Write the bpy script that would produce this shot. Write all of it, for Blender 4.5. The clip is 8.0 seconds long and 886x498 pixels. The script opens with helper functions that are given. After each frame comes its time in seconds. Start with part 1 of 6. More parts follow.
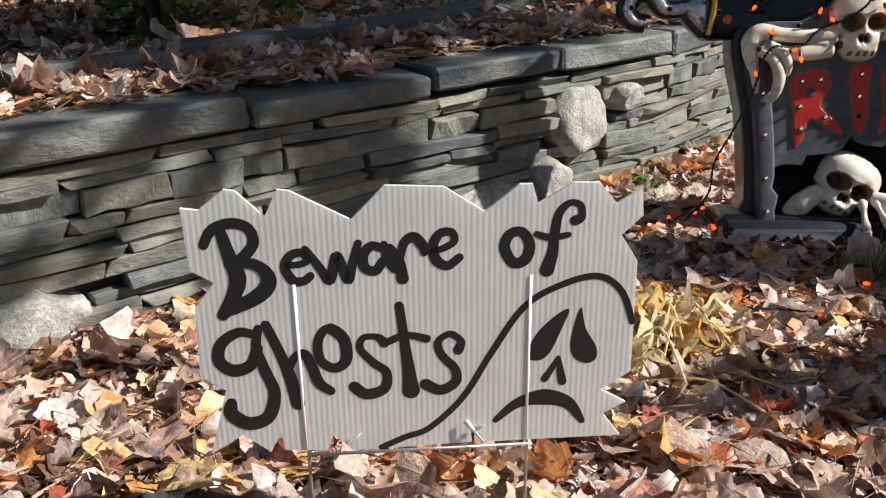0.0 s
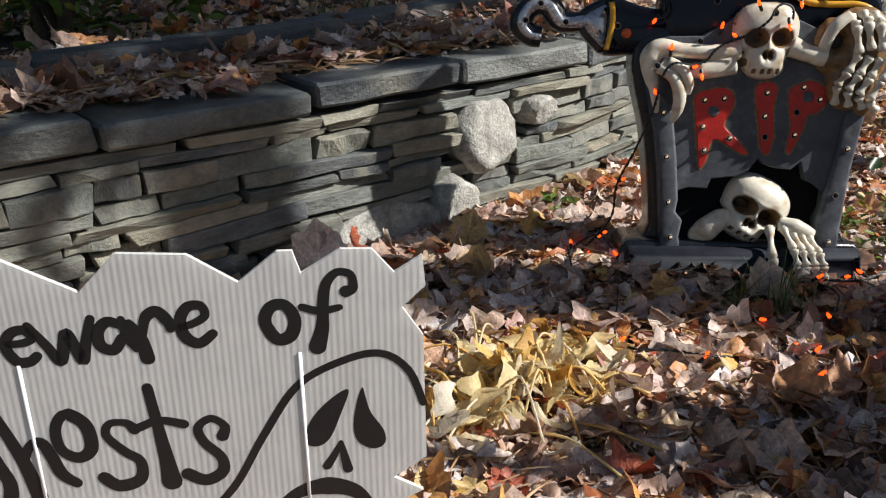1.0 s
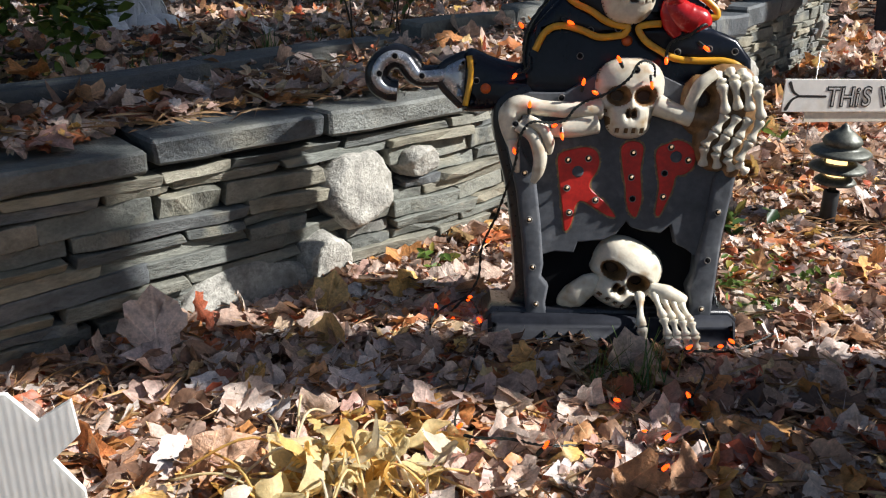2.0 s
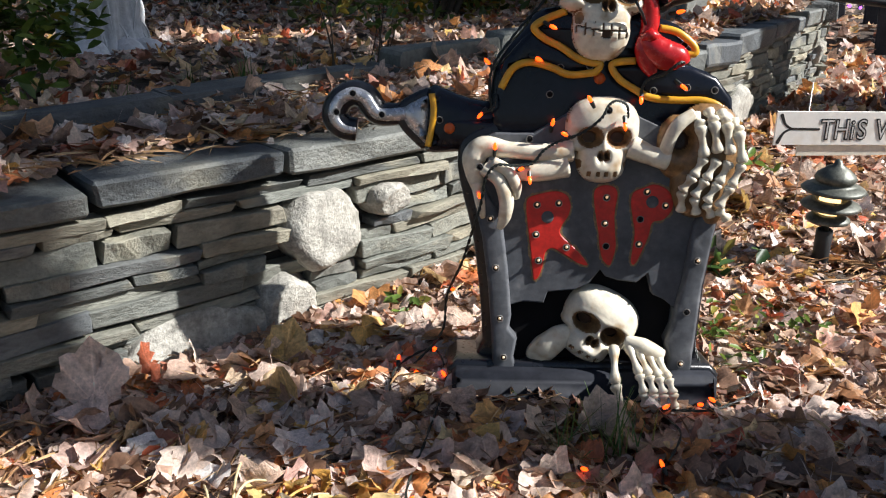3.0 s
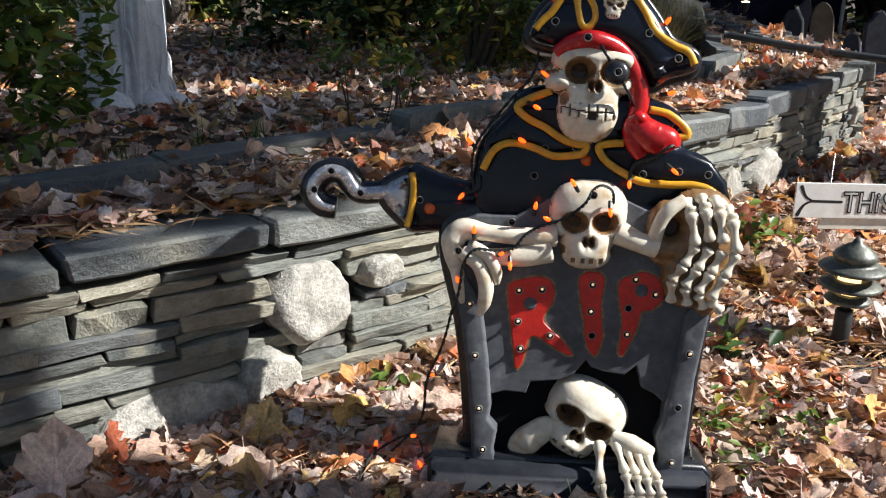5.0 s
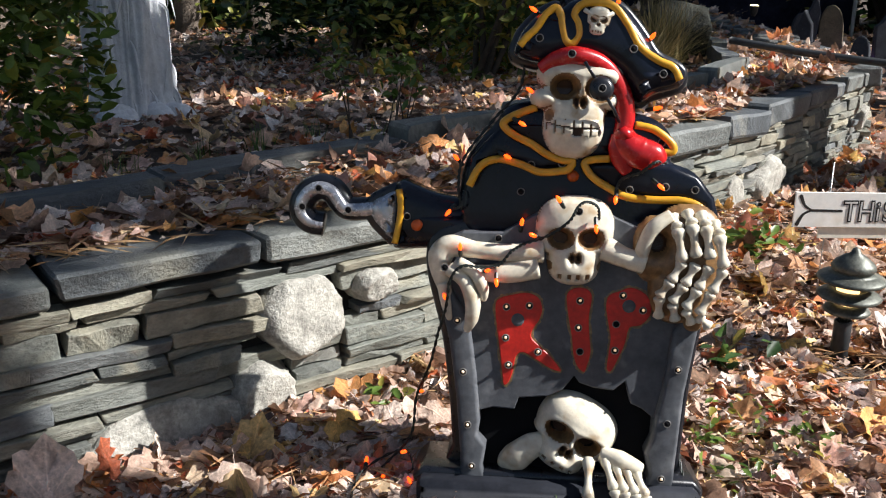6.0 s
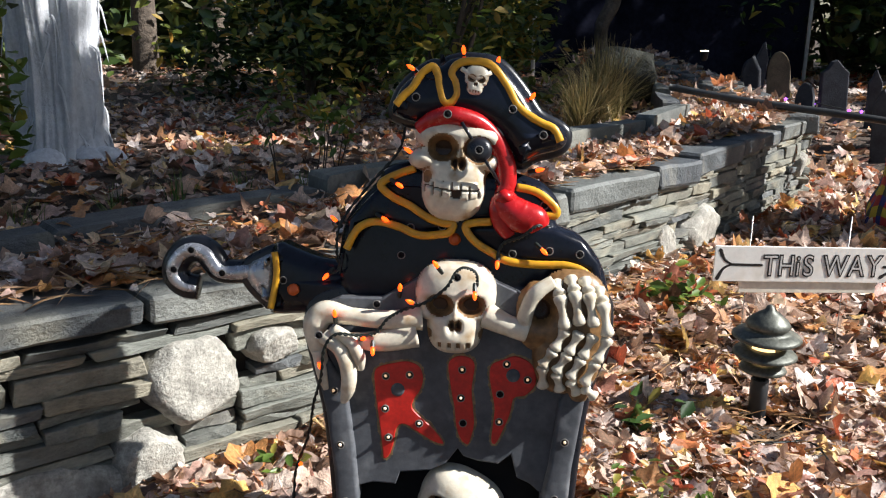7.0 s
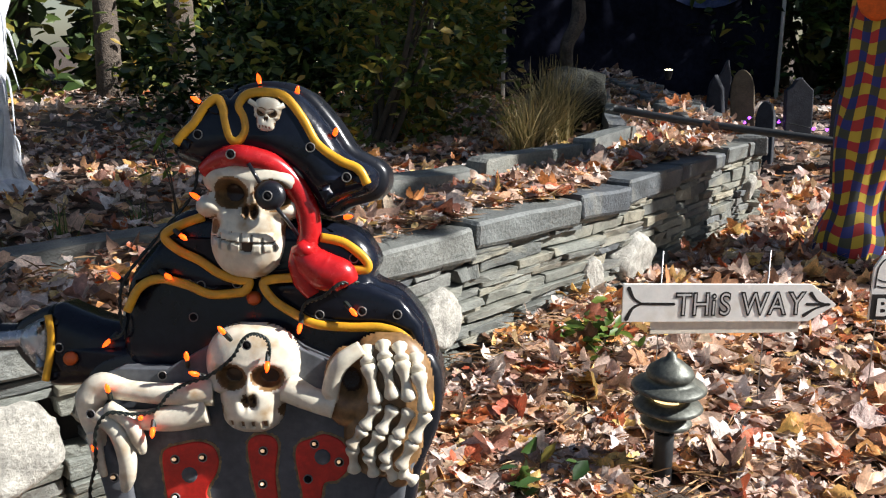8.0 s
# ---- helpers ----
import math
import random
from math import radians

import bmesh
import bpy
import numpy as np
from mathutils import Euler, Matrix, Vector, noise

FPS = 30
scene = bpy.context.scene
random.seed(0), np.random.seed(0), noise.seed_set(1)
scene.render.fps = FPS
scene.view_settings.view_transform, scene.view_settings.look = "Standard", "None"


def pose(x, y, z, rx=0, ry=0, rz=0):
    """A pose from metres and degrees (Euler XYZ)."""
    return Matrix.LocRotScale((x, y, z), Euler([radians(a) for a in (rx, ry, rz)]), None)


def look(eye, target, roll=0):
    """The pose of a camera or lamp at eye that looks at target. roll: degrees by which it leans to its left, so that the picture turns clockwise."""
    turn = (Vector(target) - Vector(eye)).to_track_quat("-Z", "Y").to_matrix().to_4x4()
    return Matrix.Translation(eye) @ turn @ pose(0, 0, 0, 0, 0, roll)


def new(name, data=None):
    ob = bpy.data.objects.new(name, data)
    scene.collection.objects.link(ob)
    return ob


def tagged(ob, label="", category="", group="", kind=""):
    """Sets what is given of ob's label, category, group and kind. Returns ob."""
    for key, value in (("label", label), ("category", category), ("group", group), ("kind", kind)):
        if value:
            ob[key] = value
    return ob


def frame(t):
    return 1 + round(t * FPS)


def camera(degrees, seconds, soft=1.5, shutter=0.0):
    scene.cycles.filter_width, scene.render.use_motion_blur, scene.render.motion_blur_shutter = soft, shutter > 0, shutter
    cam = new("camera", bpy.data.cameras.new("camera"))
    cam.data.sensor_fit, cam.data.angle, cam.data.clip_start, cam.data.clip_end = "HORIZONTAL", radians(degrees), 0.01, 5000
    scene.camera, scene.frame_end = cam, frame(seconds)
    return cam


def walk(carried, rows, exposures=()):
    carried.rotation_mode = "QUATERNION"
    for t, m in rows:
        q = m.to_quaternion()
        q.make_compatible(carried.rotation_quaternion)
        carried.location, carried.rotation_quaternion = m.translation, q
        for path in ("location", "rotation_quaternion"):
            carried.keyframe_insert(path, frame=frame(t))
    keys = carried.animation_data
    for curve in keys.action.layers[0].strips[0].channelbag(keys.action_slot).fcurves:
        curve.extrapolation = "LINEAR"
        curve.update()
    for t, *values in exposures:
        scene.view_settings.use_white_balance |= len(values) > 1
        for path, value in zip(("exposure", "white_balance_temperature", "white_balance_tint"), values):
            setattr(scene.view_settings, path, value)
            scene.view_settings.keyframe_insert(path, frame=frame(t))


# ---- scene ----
cam = camera(54.1, 8.0, soft=1.15)
METRES, EYE, TILT, LEAN, TURN = 1.55, 0.83, 0.0, 0.0, -38.4
ROWS = [
    (0.0, 0.0, 0.0, 0.0, -0.26, -21.75, 0.66),
    (0.5, 0.0593, 0.0398, 0.0051, -0.73, -21.95, 0.39),
    (1.0, 0.1486, 0.0981, 0.0159, -1.34, -22.26, 0.19),
    (1.5, 0.2574, 0.1553, 0.0365, -1.43, -21.87, 0.15),
    (2.0, 0.3185, 0.1947, 0.0445, -3.19, -20.85, -0.56),
    (3.5, 0.4019, 0.3079, 0.0656, -2.4, -19.1, -0.75),
    (4.0, 0.4298, 0.3167, 0.0736, -1.55, -18.43, -0.41),
    (4.5, 0.4474, 0.3305, 0.0858, -0.52, -17.49, -0.96),
    (6.0, 0.495, 0.3418, 0.109, 1.07, -16.74, -0.41),
    (6.5, 0.5267, 0.3563, 0.1225, 0.09, -15.8, -0.91),
    (7.0, 0.603, 0.3963, 0.1293, -0.79, -14.27, -1.02),
    (7.5, 0.6853, 0.4446, 0.1283, -1.39, -13.92, -0.08),
    (8.0, 0.7986, 0.5377, 0.1355, -1.51, -12.97, -0.4),
]
walk(cam, [(t, pose(0, 0, EYE, TILT, LEAN, TURN) @ pose(METRES * x, METRES * y, METRES * z, 90 + pitch, roll, yaw)) for t, x, y, z, yaw, pitch, roll in ROWS],
     exposures=((0.0, 0.68), (0.5, 0.62), (1.0, 0.56), (1.5, 0.62), (2.0, 0.80), (3.5, 1.04), (8.0, 1.0)))

# world and sun
SUN_AZ, SUN_EL = math.atan2(0.68, -0.733), radians(38)
world = bpy.data.worlds.new("world")
scene.world = world
world.use_nodes = True
wn = world.node_tree
sky = wn.nodes.new("ShaderNodeTexSky")
sky.sky_type, sky.sun_disc = "NISHITA", False
sky.sun_elevation, sky.sun_rotation = SUN_EL, SUN_AZ
wn.links.new(sky.outputs["Color"], wn.nodes["Background"].inputs["Color"])
wn.nodes["Background"].inputs["Strength"].default_value = 0.046
sun_dir = Vector((math.sin(SUN_AZ) * math.cos(SUN_EL), math.cos(SUN_AZ) * math.cos(SUN_EL), math.sin(SUN_EL)))
sun = new("sun", bpy.data.lights.new("sun", "SUN"))
sun.data.energy, sun.data.angle, sun.data.color = 5.0, radians(0.55), (1.0, 0.988, 0.968)
sun.matrix_world = look(sun_dir * 40, (0, 0, 0))

# materials
def mat(name, color=(0.5, 0.5, 0.5), rough=0.6, metal=0.0, vary=0.25, scale=12.0, fine=90.0, bump=0.0, spec=0.5,
        stops=None, pick="", translucent=0.0, coat=0.0, stain=None, emit=None, power=0.0, depth=0.01, strata=0.0):
    """Principled surface: colour varied by two noises in object space, optionally a ramp picked per island or object."""
    m = bpy.data.materials.new(name)
    m.use_nodes = True
    nt, L = m.node_tree, m.node_tree.links
    b = nt.nodes["Principled BSDF"]
    N = nt.nodes.new
    b.inputs["Roughness"].default_value, b.inputs["Metallic"].default_value = rough, metal
    b.inputs["Specular IOR Level"].default_value = spec
    b.inputs["Coat Weight"].default_value = coat
    tc = N("ShaderNodeTexCoord")
    where = tc.outputs["Object"]
    if pick:
        geo = N("ShaderNodeNewGeometry") if pick == "island" else N("ShaderNodeObjectInfo")
        rnd = geo.outputs["Random Per Island"] if pick == "island" else geo.outputs["Random"]
        shift = N("ShaderNodeVectorMath")
        shift.operation = "ADD"
        mul = N("ShaderNodeMath")
        mul.operation = "MULTIPLY"
        mul.inputs[1].default_value = 37.0
        L.new(rnd, mul.inputs[0])
        L.new(where, shift.inputs[0])
        L.new(mul.outputs[0], shift.inputs[1])
        where = shift.outputs[0]
    if strata:
        flat = N("ShaderNodeVectorMath")
        flat.operation = "MULTIPLY"
        flat.inputs[1].default_value = (1, 1, strata)
        L.new(where, flat.inputs[0])
        where = flat.outputs[0]
    n1, n2 = N("ShaderNodeTexNoise"), N("ShaderNodeTexNoise")
    for n, sc, d in ((n1, scale, 4.0), (n2, fine, 6.0)):
        n.inputs["Scale"].default_value, n.inputs["Detail"].default_value = sc, d
        n.inputs["Roughness"].default_value = 0.6
        L.new(where, n.inputs["Vector"])
    if stops:
        ramp = N("ShaderNodeValToRGB")
        ramp.color_ramp.interpolation = "LINEAR"
        while len(ramp.color_ramp.elements) < len(stops):
            ramp.color_ramp.elements.new(0.5)
        for e, (p, c) in zip(ramp.color_ramp.elements, stops):
            e.position, e.color = p, (*c, 1)
        L.new(rnd if pick else n1.outputs["Fac"], ramp.inputs["Fac"])
        base = ramp.outputs["Color"]
    else:
        rgb = N("ShaderNodeRGB")
        rgb.outputs[0].default_value = (*color, 1)
        base = rgb.outputs[0]
    def scaled(col, noise_out, amount):
        mr = N("ShaderNodeMapRange")
        mr.inputs["From Min"].default_value, mr.inputs["From Max"].default_value = 0.3, 0.7
        mr.inputs["To Min"].default_value, mr.inputs["To Max"].default_value = 1 - amount, 1 + amount
        L.new(noise_out, mr.inputs["Value"])
        v = N("ShaderNodeVectorMath")
        v.operation = "SCALE"
        L.new(col, v.inputs[0])
        L.new(mr.outputs["Result"], v.inputs["Scale"])
        return v.outputs[0]
    col = scaled(scaled(base, n1.outputs["Fac"], vary), n2.outputs["Fac"], vary * 0.7)
    if stain:
        sc_color, lo, hi, sc_scale = stain
        n3 = N("ShaderNodeTexNoise")
        n3.inputs["Scale"].default_value, n3.inputs["Detail"].default_value = sc_scale, 5.0
        L.new(where, n3.inputs["Vector"])
        mr = N("ShaderNodeMapRange")
        mr.inputs["From Min"].default_value, mr.inputs["From Max"].default_value = lo, hi
        L.new(n3.outputs["Fac"], mr.inputs["Value"])
        mx = N("ShaderNodeMix")
        mx.data_type = "RGBA"
        L.new(mr.outputs["Result"], mx.inputs["Factor"])
        L.new(col, mx.inputs[6])
        mx.inputs[7].default_value = (*sc_color, 1)
        col = mx.outputs[2]
    L.new(col, b.inputs["Base Color"])
    rr = N("ShaderNodeMapRange")
    rr.inputs["To Min"].default_value, rr.inputs["To Max"].default_value = max(0.03, rough - 0.12), min(1, rough + 0.12)
    L.new(n2.outputs["Fac"], rr.inputs["Value"])
    L.new(rr.outputs["Result"], b.inputs["Roughness"])
    if bump:
        add = N("ShaderNodeMath")
        add.operation = "ADD"
        L.new(n1.outputs["Fac"], add.inputs[0])
        L.new(n2.outputs["Fac"], add.inputs[1])
        bp = N("ShaderNodeBump")
        bp.inputs["Strength"].default_value, bp.inputs["Distance"].default_value = bump, depth
        L.new(add.outputs[0], bp.inputs["Height"])
        L.new(bp.outputs["Normal"], b.inputs["Normal"])
    if emit:
        b.inputs["Emission Color"].default_value = (*emit, 1)
        b.inputs["Emission Strength"].default_value = power
    if translucent:
        tr, mixs = N("ShaderNodeBsdfTranslucent"), N("ShaderNodeMixShader")
        L.new(col, tr.inputs["Color"])
        mixs.inputs["Fac"].default_value = translucent
        L.new(b.outputs[0], mixs.inputs[1])
        L.new(tr.outputs[0], mixs.inputs[2])
        L.new(mixs.outputs[0], nt.nodes["Material Output"].inputs["Surface"])
    return m


LEAF_STOPS = [(0.0, (0.11, 0.06, 0.04)), (0.11, (0.28, 0.155, 0.095)), (0.22, (0.50, 0.34, 0.26)), (0.33, (0.68, 0.54, 0.45)), (0.43, (0.50, 0.23, 0.09)), (0.53, (0.78, 0.66, 0.58)),
              (0.61, (0.38, 0.12, 0.06)), (0.70, (0.84, 0.77, 0.72)), (0.78, (0.67, 0.31, 0.10)), (0.85, (0.52, 0.11, 0.055)), (0.91, (0.77, 0.50, 0.15)), (1.0, (0.66, 0.52, 0.42))]
M_soil = mat("soil", (0.06, 0.04, 0.028), 0.95, vary=0.5, scale=9, fine=70, bump=0.8)
M_leaf = mat("fallen_leaf", rough=0.42, stops=LEAF_STOPS, pick="island", vary=0.38, scale=30, fine=160, translucent=0.24, bump=0.3, depth=0.004)
M_leaf_big = mat("large_fallen_leaf", rough=0.42, stops=LEAF_STOPS[2:], pick="object", vary=0.4, scale=3.0, fine=14, translucent=0.24, bump=0.35, depth=0.05)


def veined(m):
    """Adds pale veins, fanned out from the leaf's foot, to colour and relief, by the leaf's own flat coordinates."""
    nt, L = m.node_tree, m.node_tree.links
    N = nt.nodes.new
    b = nt.nodes["Principled BSDF"]
    uv, sep = N("ShaderNodeUVMap"), N("ShaderNodeSeparateXYZ")
    L.new(uv.outputs["UV"], sep.inputs[0])

    def calc(op, *args):
        n = N("ShaderNodeMath")
        n.operation = op
        for i, v in enumerate(args):
            if isinstance(v, (int, float)):
                n.inputs[i].default_value = v
            else:
                L.new(v, n.inputs[i])
        return n.outputs[0]
    x, y = sep.outputs["X"], calc("ADD", sep.outputs["Y"], 0.40)
    fan = calc("PINGPONG", calc("DIVIDE", calc("ARCTAN2", x, y), 0.62), 0.5)
    side = calc("PINGPONG", calc("ADD", calc("MULTIPLY", y, 7.0), calc("MULTIPLY", calc("ABSOLUTE", x), -6.0)), 0.5)
    main = calc("SUBTRACT", 1.0, calc("MINIMUM", calc("MULTIPLY", fan, 14.0), 1.0))
    small = calc("SUBTRACT", 1.0, calc("MINIMUM", calc("MULTIPLY", side, 5.0), 1.0))
    vein = calc("ADD", calc("MULTIPLY", main, 0.8), calc("MULTIPLY", small, 0.14))
    old = b.inputs["Base Color"].links[0].from_socket
    sc = N("ShaderNodeVectorMath")
    sc.operation = "SCALE"
    L.new(old, sc.inputs[0])
    L.new(calc("ADD", calc("MULTIPLY", vein, 0.32), 0.90), sc.inputs["Scale"])
    L.new(sc.outputs[0], b.inputs["Base Color"])
    for n in nt.nodes:
        if n.type == "BSDF_TRANSLUCENT":
            L.new(sc.outputs[0], n.inputs["Color"])
        if n.type == "BUMP":
            height = n.inputs["Height"].links[0].from_socket
            L.new(calc("ADD", height, calc("MULTIPLY", vein, 0.4)), n.inputs["Height"])
    return m


veined(M_leaf), veined(M_leaf_big)
M_needle = mat("pine_needle", rough=0.5, stops=[(0, (0.22, 0.11, 0.045)), (0.5, (0.36, 0.2, 0.09)), (1, (0.46, 0.31, 0.16))], pick="island", vary=0.1)
SLATE = [(0.0, (0.085, 0.092, 0.088)), (0.2, (0.15, 0.155, 0.135)), (0.4, (0.21, 0.205, 0.165)), (0.6, (0.16, 0.17, 0.15)), (0.8, (0.27, 0.245, 0.18)), (0.9, (0.11, 0.12, 0.125)), (1.0, (0.19, 0.19, 0.165))]
M_slate = mat("slate", rough=0.7, stops=SLATE, pick="object", vary=0.32, scale=16, fine=95, bump=0.65, stain=((0.30, 0.28, 0.21), 0.56, 0.74, 8.0), depth=0.009, strata=1.5)
M_cap = mat("cap_slate", rough=0.6, stops=[(0, (0.06, 0.068, 0.078)), (0.5, (0.10, 0.11, 0.108)), (1, (0.15, 0.155, 0.14))], pick="object", vary=0.34, scale=11, fine=80, bump=0.7, stain=((0.20, 0.195, 0.16), 0.56, 0.76, 6.0), depth=0.009, strata=1.4)
M_granite = mat("granite", (0.35, 0.335, 0.295), 0.85, vary=0.45, scale=16, fine=110, bump=0.7, stain=((0.20, 0.19, 0.16), 0.55, 0.72, 14.0), depth=0.008)
M_core = mat("near_black_core", (0.022, 0.02, 0.018), 0.95, vary=0.4)
from mathutils import geometry


# building helpers
def mesh_of(name, verts, faces, smooth=False):
    me = bpy.data.meshes.new(name)
    me.from_pydata([tuple(map(float, v)) for v in verts], [], faces)
    if smooth:
        me.shade_smooth()
    me.update()
    return me


def part(name, bm, material, parent=None, label="", smooth=True):
    """A bmesh or mesh linked as one object under a thing."""
    if isinstance(bm, bpy.types.Mesh):
        me = bm
    else:
        me = bpy.data.meshes.new(name)
        bmesh.ops.recalc_face_normals(bm, faces=bm.faces[:])
        bm.to_mesh(me)
        bm.free()
        if smooth:
            me.shade_smooth()
    if not me.materials:
        for m in (material if isinstance(material, (list, tuple)) else [material]):
            me.materials.append(m)
    ob = new(name, me)
    ob.parent = parent
    if label:
        ob["label"] = label
    return ob


def thing(name, m, label, category, group="", kind=""):
    e = new(name)
    e.matrix_world = m
    e.empty_display_size = 0.1
    return tagged(e, label, category, group, kind)


def spline(pts, n=8, closed=False):
    """Catmull-Rom through the points, n steps a span."""
    P = [Vector(p) for p in pts]
    k = len(P)
    out = []
    for i in range(k if closed else k - 1):
        a, b, c, d = (P[(i + j) % k] if closed else P[min(max(i + j, 0), k - 1)] for j in (-1, 0, 1, 2))
        for s in range(n):
            t = s / n
            out.append(0.5 * (2 * b + (c - a) * t + (2 * a - 5 * b + 4 * c - d) * t * t + (3 * b - a - 3 * c + d) * t ** 3))
    if not closed:
        out.append(P[-1])
    return out


def tube(bm, pts, radius, sides=8, flat=1.0, caps=True):
    """A tube along points; radius a number or one a point; flat squeezes it along y."""
    P = [Vector(p) for p in pts]
    R = radius if isinstance(radius, (list, tuple)) else [radius] * len(P)
    rings = []
    side = None
    for i, p in enumerate(P):
        d = (P[min(i + 1, len(P) - 1)] - P[max(i - 1, 0)])
        d = d.normalized() if d.length > 1e-9 else Vector((0, 0, 1))
        if side is None:
            ref = Vector((0, 1, 0)) if abs(d.y) < 0.9 else Vector((1, 0, 0))
            side = d.cross(ref).normalized()
        side = (side - d * side.dot(d)).normalized()
        other = d.cross(side).normalized()
        ring = []
        for j in range(sides):
            a = 2 * math.pi * j / sides
            o = side * math.cos(a) + other * math.sin(a)
            o.y *= flat
            ring.append(bm.verts.new(p + o * R[i]))
        rings.append(ring)
    for a, b in zip(rings, rings[1:]):
        for j in range(sides):
            bm.faces.new((a[j], a[(j + 1) % sides], b[(j + 1) % sides], b[j]))
    if caps:
        for r in (rings[0], rings[-1]):
            bm.faces.new(r)
    return bm


def radii(keys, n):
    """n radii interpolated evenly between the given ones."""
    return list(np.interp(np.linspace(0, 1, n), np.linspace(0, 1, len(keys)), keys))


def lathe(bm, profile, sides=32, centre=(0, 0, 0)):
    rings = []
    for r, z in profile:
        rings.append([bm.verts.new((centre[0] + r * math.cos(2 * math.pi * j / sides), centre[1] + r * math.sin(2 * math.pi * j / sides), centre[2] + z)) for j in range(sides)])
    for a, b in zip(rings, rings[1:]):
        for j in range(sides):
            bm.faces.new((a[j], a[(j + 1) % sides], b[(j + 1) % sides], b[j]))
    bm.faces.new(rings[0])
    bm.faces.new(rings[-1])
    return bm


def fill(bm, ring):
    """Closes a flat ring of vertices in x, z with triangles."""
    for t in geometry.tessellate_polygon([[Vector((v.co.x, v.co.z, 0)) for v in ring]]):
        if len({ring[i] for i in t}) == 3:
            try:
                bm.faces.new([ring[i] for i in t])
            except ValueError:
                pass


def plate(bm, outline, y0, y1, edge=0.0):
    """A flat shape in x, z extruded from y0 (front) to y1 (back), its front edge rounded by insets."""
    pts = [Vector((p[0], p[1])) for p in outline]
    area = sum(a.x * b.y - b.x * a.y for a, b in zip(pts, pts[1:] + pts[:1]))
    if area < 0:
        pts.reverse()
    k = len(pts)
    norm = []
    for i in range(k):
        d = (pts[(i + 1) % k] - pts[i - 1]).normalized()
        norm.append(Vector((-d.y, d.x)))
    rows = [[bm.verts.new((p.x, y1, p.y)) for p in pts]]
    for f in ((0.0, 0.3, 0.7, 1.0) if edge else (0.0,)):
        a = f * math.pi / 2
        ins, yy = edge * (1 - math.cos(a)), y0 + edge * (1 - math.sin(a))
        rows.append([bm.verts.new((p.x + n.x * ins, yy, p.y + n.y * ins)) for p, n in zip(pts, norm)])
    for a, b in zip(rows, rows[1:]):
        for i in range(k):
            bm.faces.new((a[i], a[(i + 1) % k], b[(i + 1) % k], b[i]))
    for row in (rows[0], rows[-1]):
        fill(bm, row)
    return bm


def mm(*pairs):
    """Flat x, z numbers in millimetres to points in metres."""
    return [(pairs[i] / 1000, pairs[i + 1] / 1000) for i in range(0, len(pairs), 2)]


def bend(pts, y=0.0):
    return [(p[0], y, p[1]) for p in pts]


def smoothstep(a, b, x):
    t = np.clip((x - a) / (b - a), 0, 1)
    return t * t * (3 - 2 * t)


# the lie of the land: a retaining wall's line, a slate kerb behind its bed, and the heights
WALL_X = [-6.0, 2.2, 3.2, 4.25, 5.85, 6.1, 7.3, 9.5, 14.0]
WALL_Y = [1.66, 1.69, 1.86, 2.02, 2.40, 2.62, 3.90, 6.2, 10.5]
KERB_X = [-6.0, 0.5, 1.5, 2.0, 2.4, 4.0, 4.95, 5.3, 6.0, 7.3, 9.0, 14.0]
KERB_Y = [1.98, 2.02, 2.12, 2.27, 2.34, 2.48, 2.73, 2.88, 3.52, 4.78, 6.5, 11.5]


def wall_y(x):
    return np.interp(x, WALL_X, WALL_Y)


def kerb_y(x):
    return np.interp(x, KERB_X, KERB_Y)


def cap_z(x):
    return np.interp(x, [0, 2.2, 4.2, 5.8, 6.5, 9, 12], [0.45, 0.455, 0.53, 0.59, 0.64, 0.78, 0.82])


def front_z(x, y):
    return 0.11 * smoothstep(2.6, 3.6, x) * smoothstep(1.0, 1.8, y) + 0.22 * smoothstep(6, 12, x)


def lump(x, y):
    return 0.012 * np.sin(x * 5.1 + 1.3 * np.sin(y * 3.7)) * np.cos(y * 4.3 + x) + 0.006 * np.sin(x * 17 + y * 13)


def land_z(x, y):
    """Height of the ground at x, y (arrays)."""
    w, k = wall_y(x), kerb_y(x)
    zf = front_z(x, y)
    zb = cap_z(x) - 0.045
    zr = 0.36 - 0.06 * smoothstep(3.5, 6, y)
    z = np.where(y < w + 0.16, zf, np.where(y < k + 0.12, zb, zr + (zb - 0.03 - zr) * (1 - smoothstep(0.0, 0.7, y - k - 0.12))))
    return z + lump(x, y)


def steps(lo, fine_lo, fine_hi, hi, d):
    a = list(np.arange(fine_lo, fine_hi + d / 2, d))
    g, s = d, fine_hi
    while s < hi:
        g *= 1.35
        s += g
        a.append(s)
    g, s = d, fine_lo
    while s > lo:
        g *= 1.35
        s -= g
        a.insert(0, s)
    return np.array(a)


gx, gy = steps(-900, -1.5, 7.5, 900, 0.06), steps(-900, -1.5, 6.0, 900, 0.06)
GX, GY = np.meshgrid(gx, gy)
GZ = land_z(GX, GY)
nx, ny = len(gx), len(gy)
idx = np.arange(nx * ny).reshape(ny, nx)
quads = np.stack([idx[:-1, :-1], idx[:-1, 1:], idx[1:, 1:], idx[1:, :-1]], -1).reshape(-1, 4)
ground = new("ground", mesh_of("ground", np.stack([GX, GY, GZ], -1).reshape(-1, 3), quads.tolist(), True))
ground.data.materials.append(M_soil)
tagged(ground, "dark soil yard covered with dry fallen maple leaves", "ground", kind="structure")


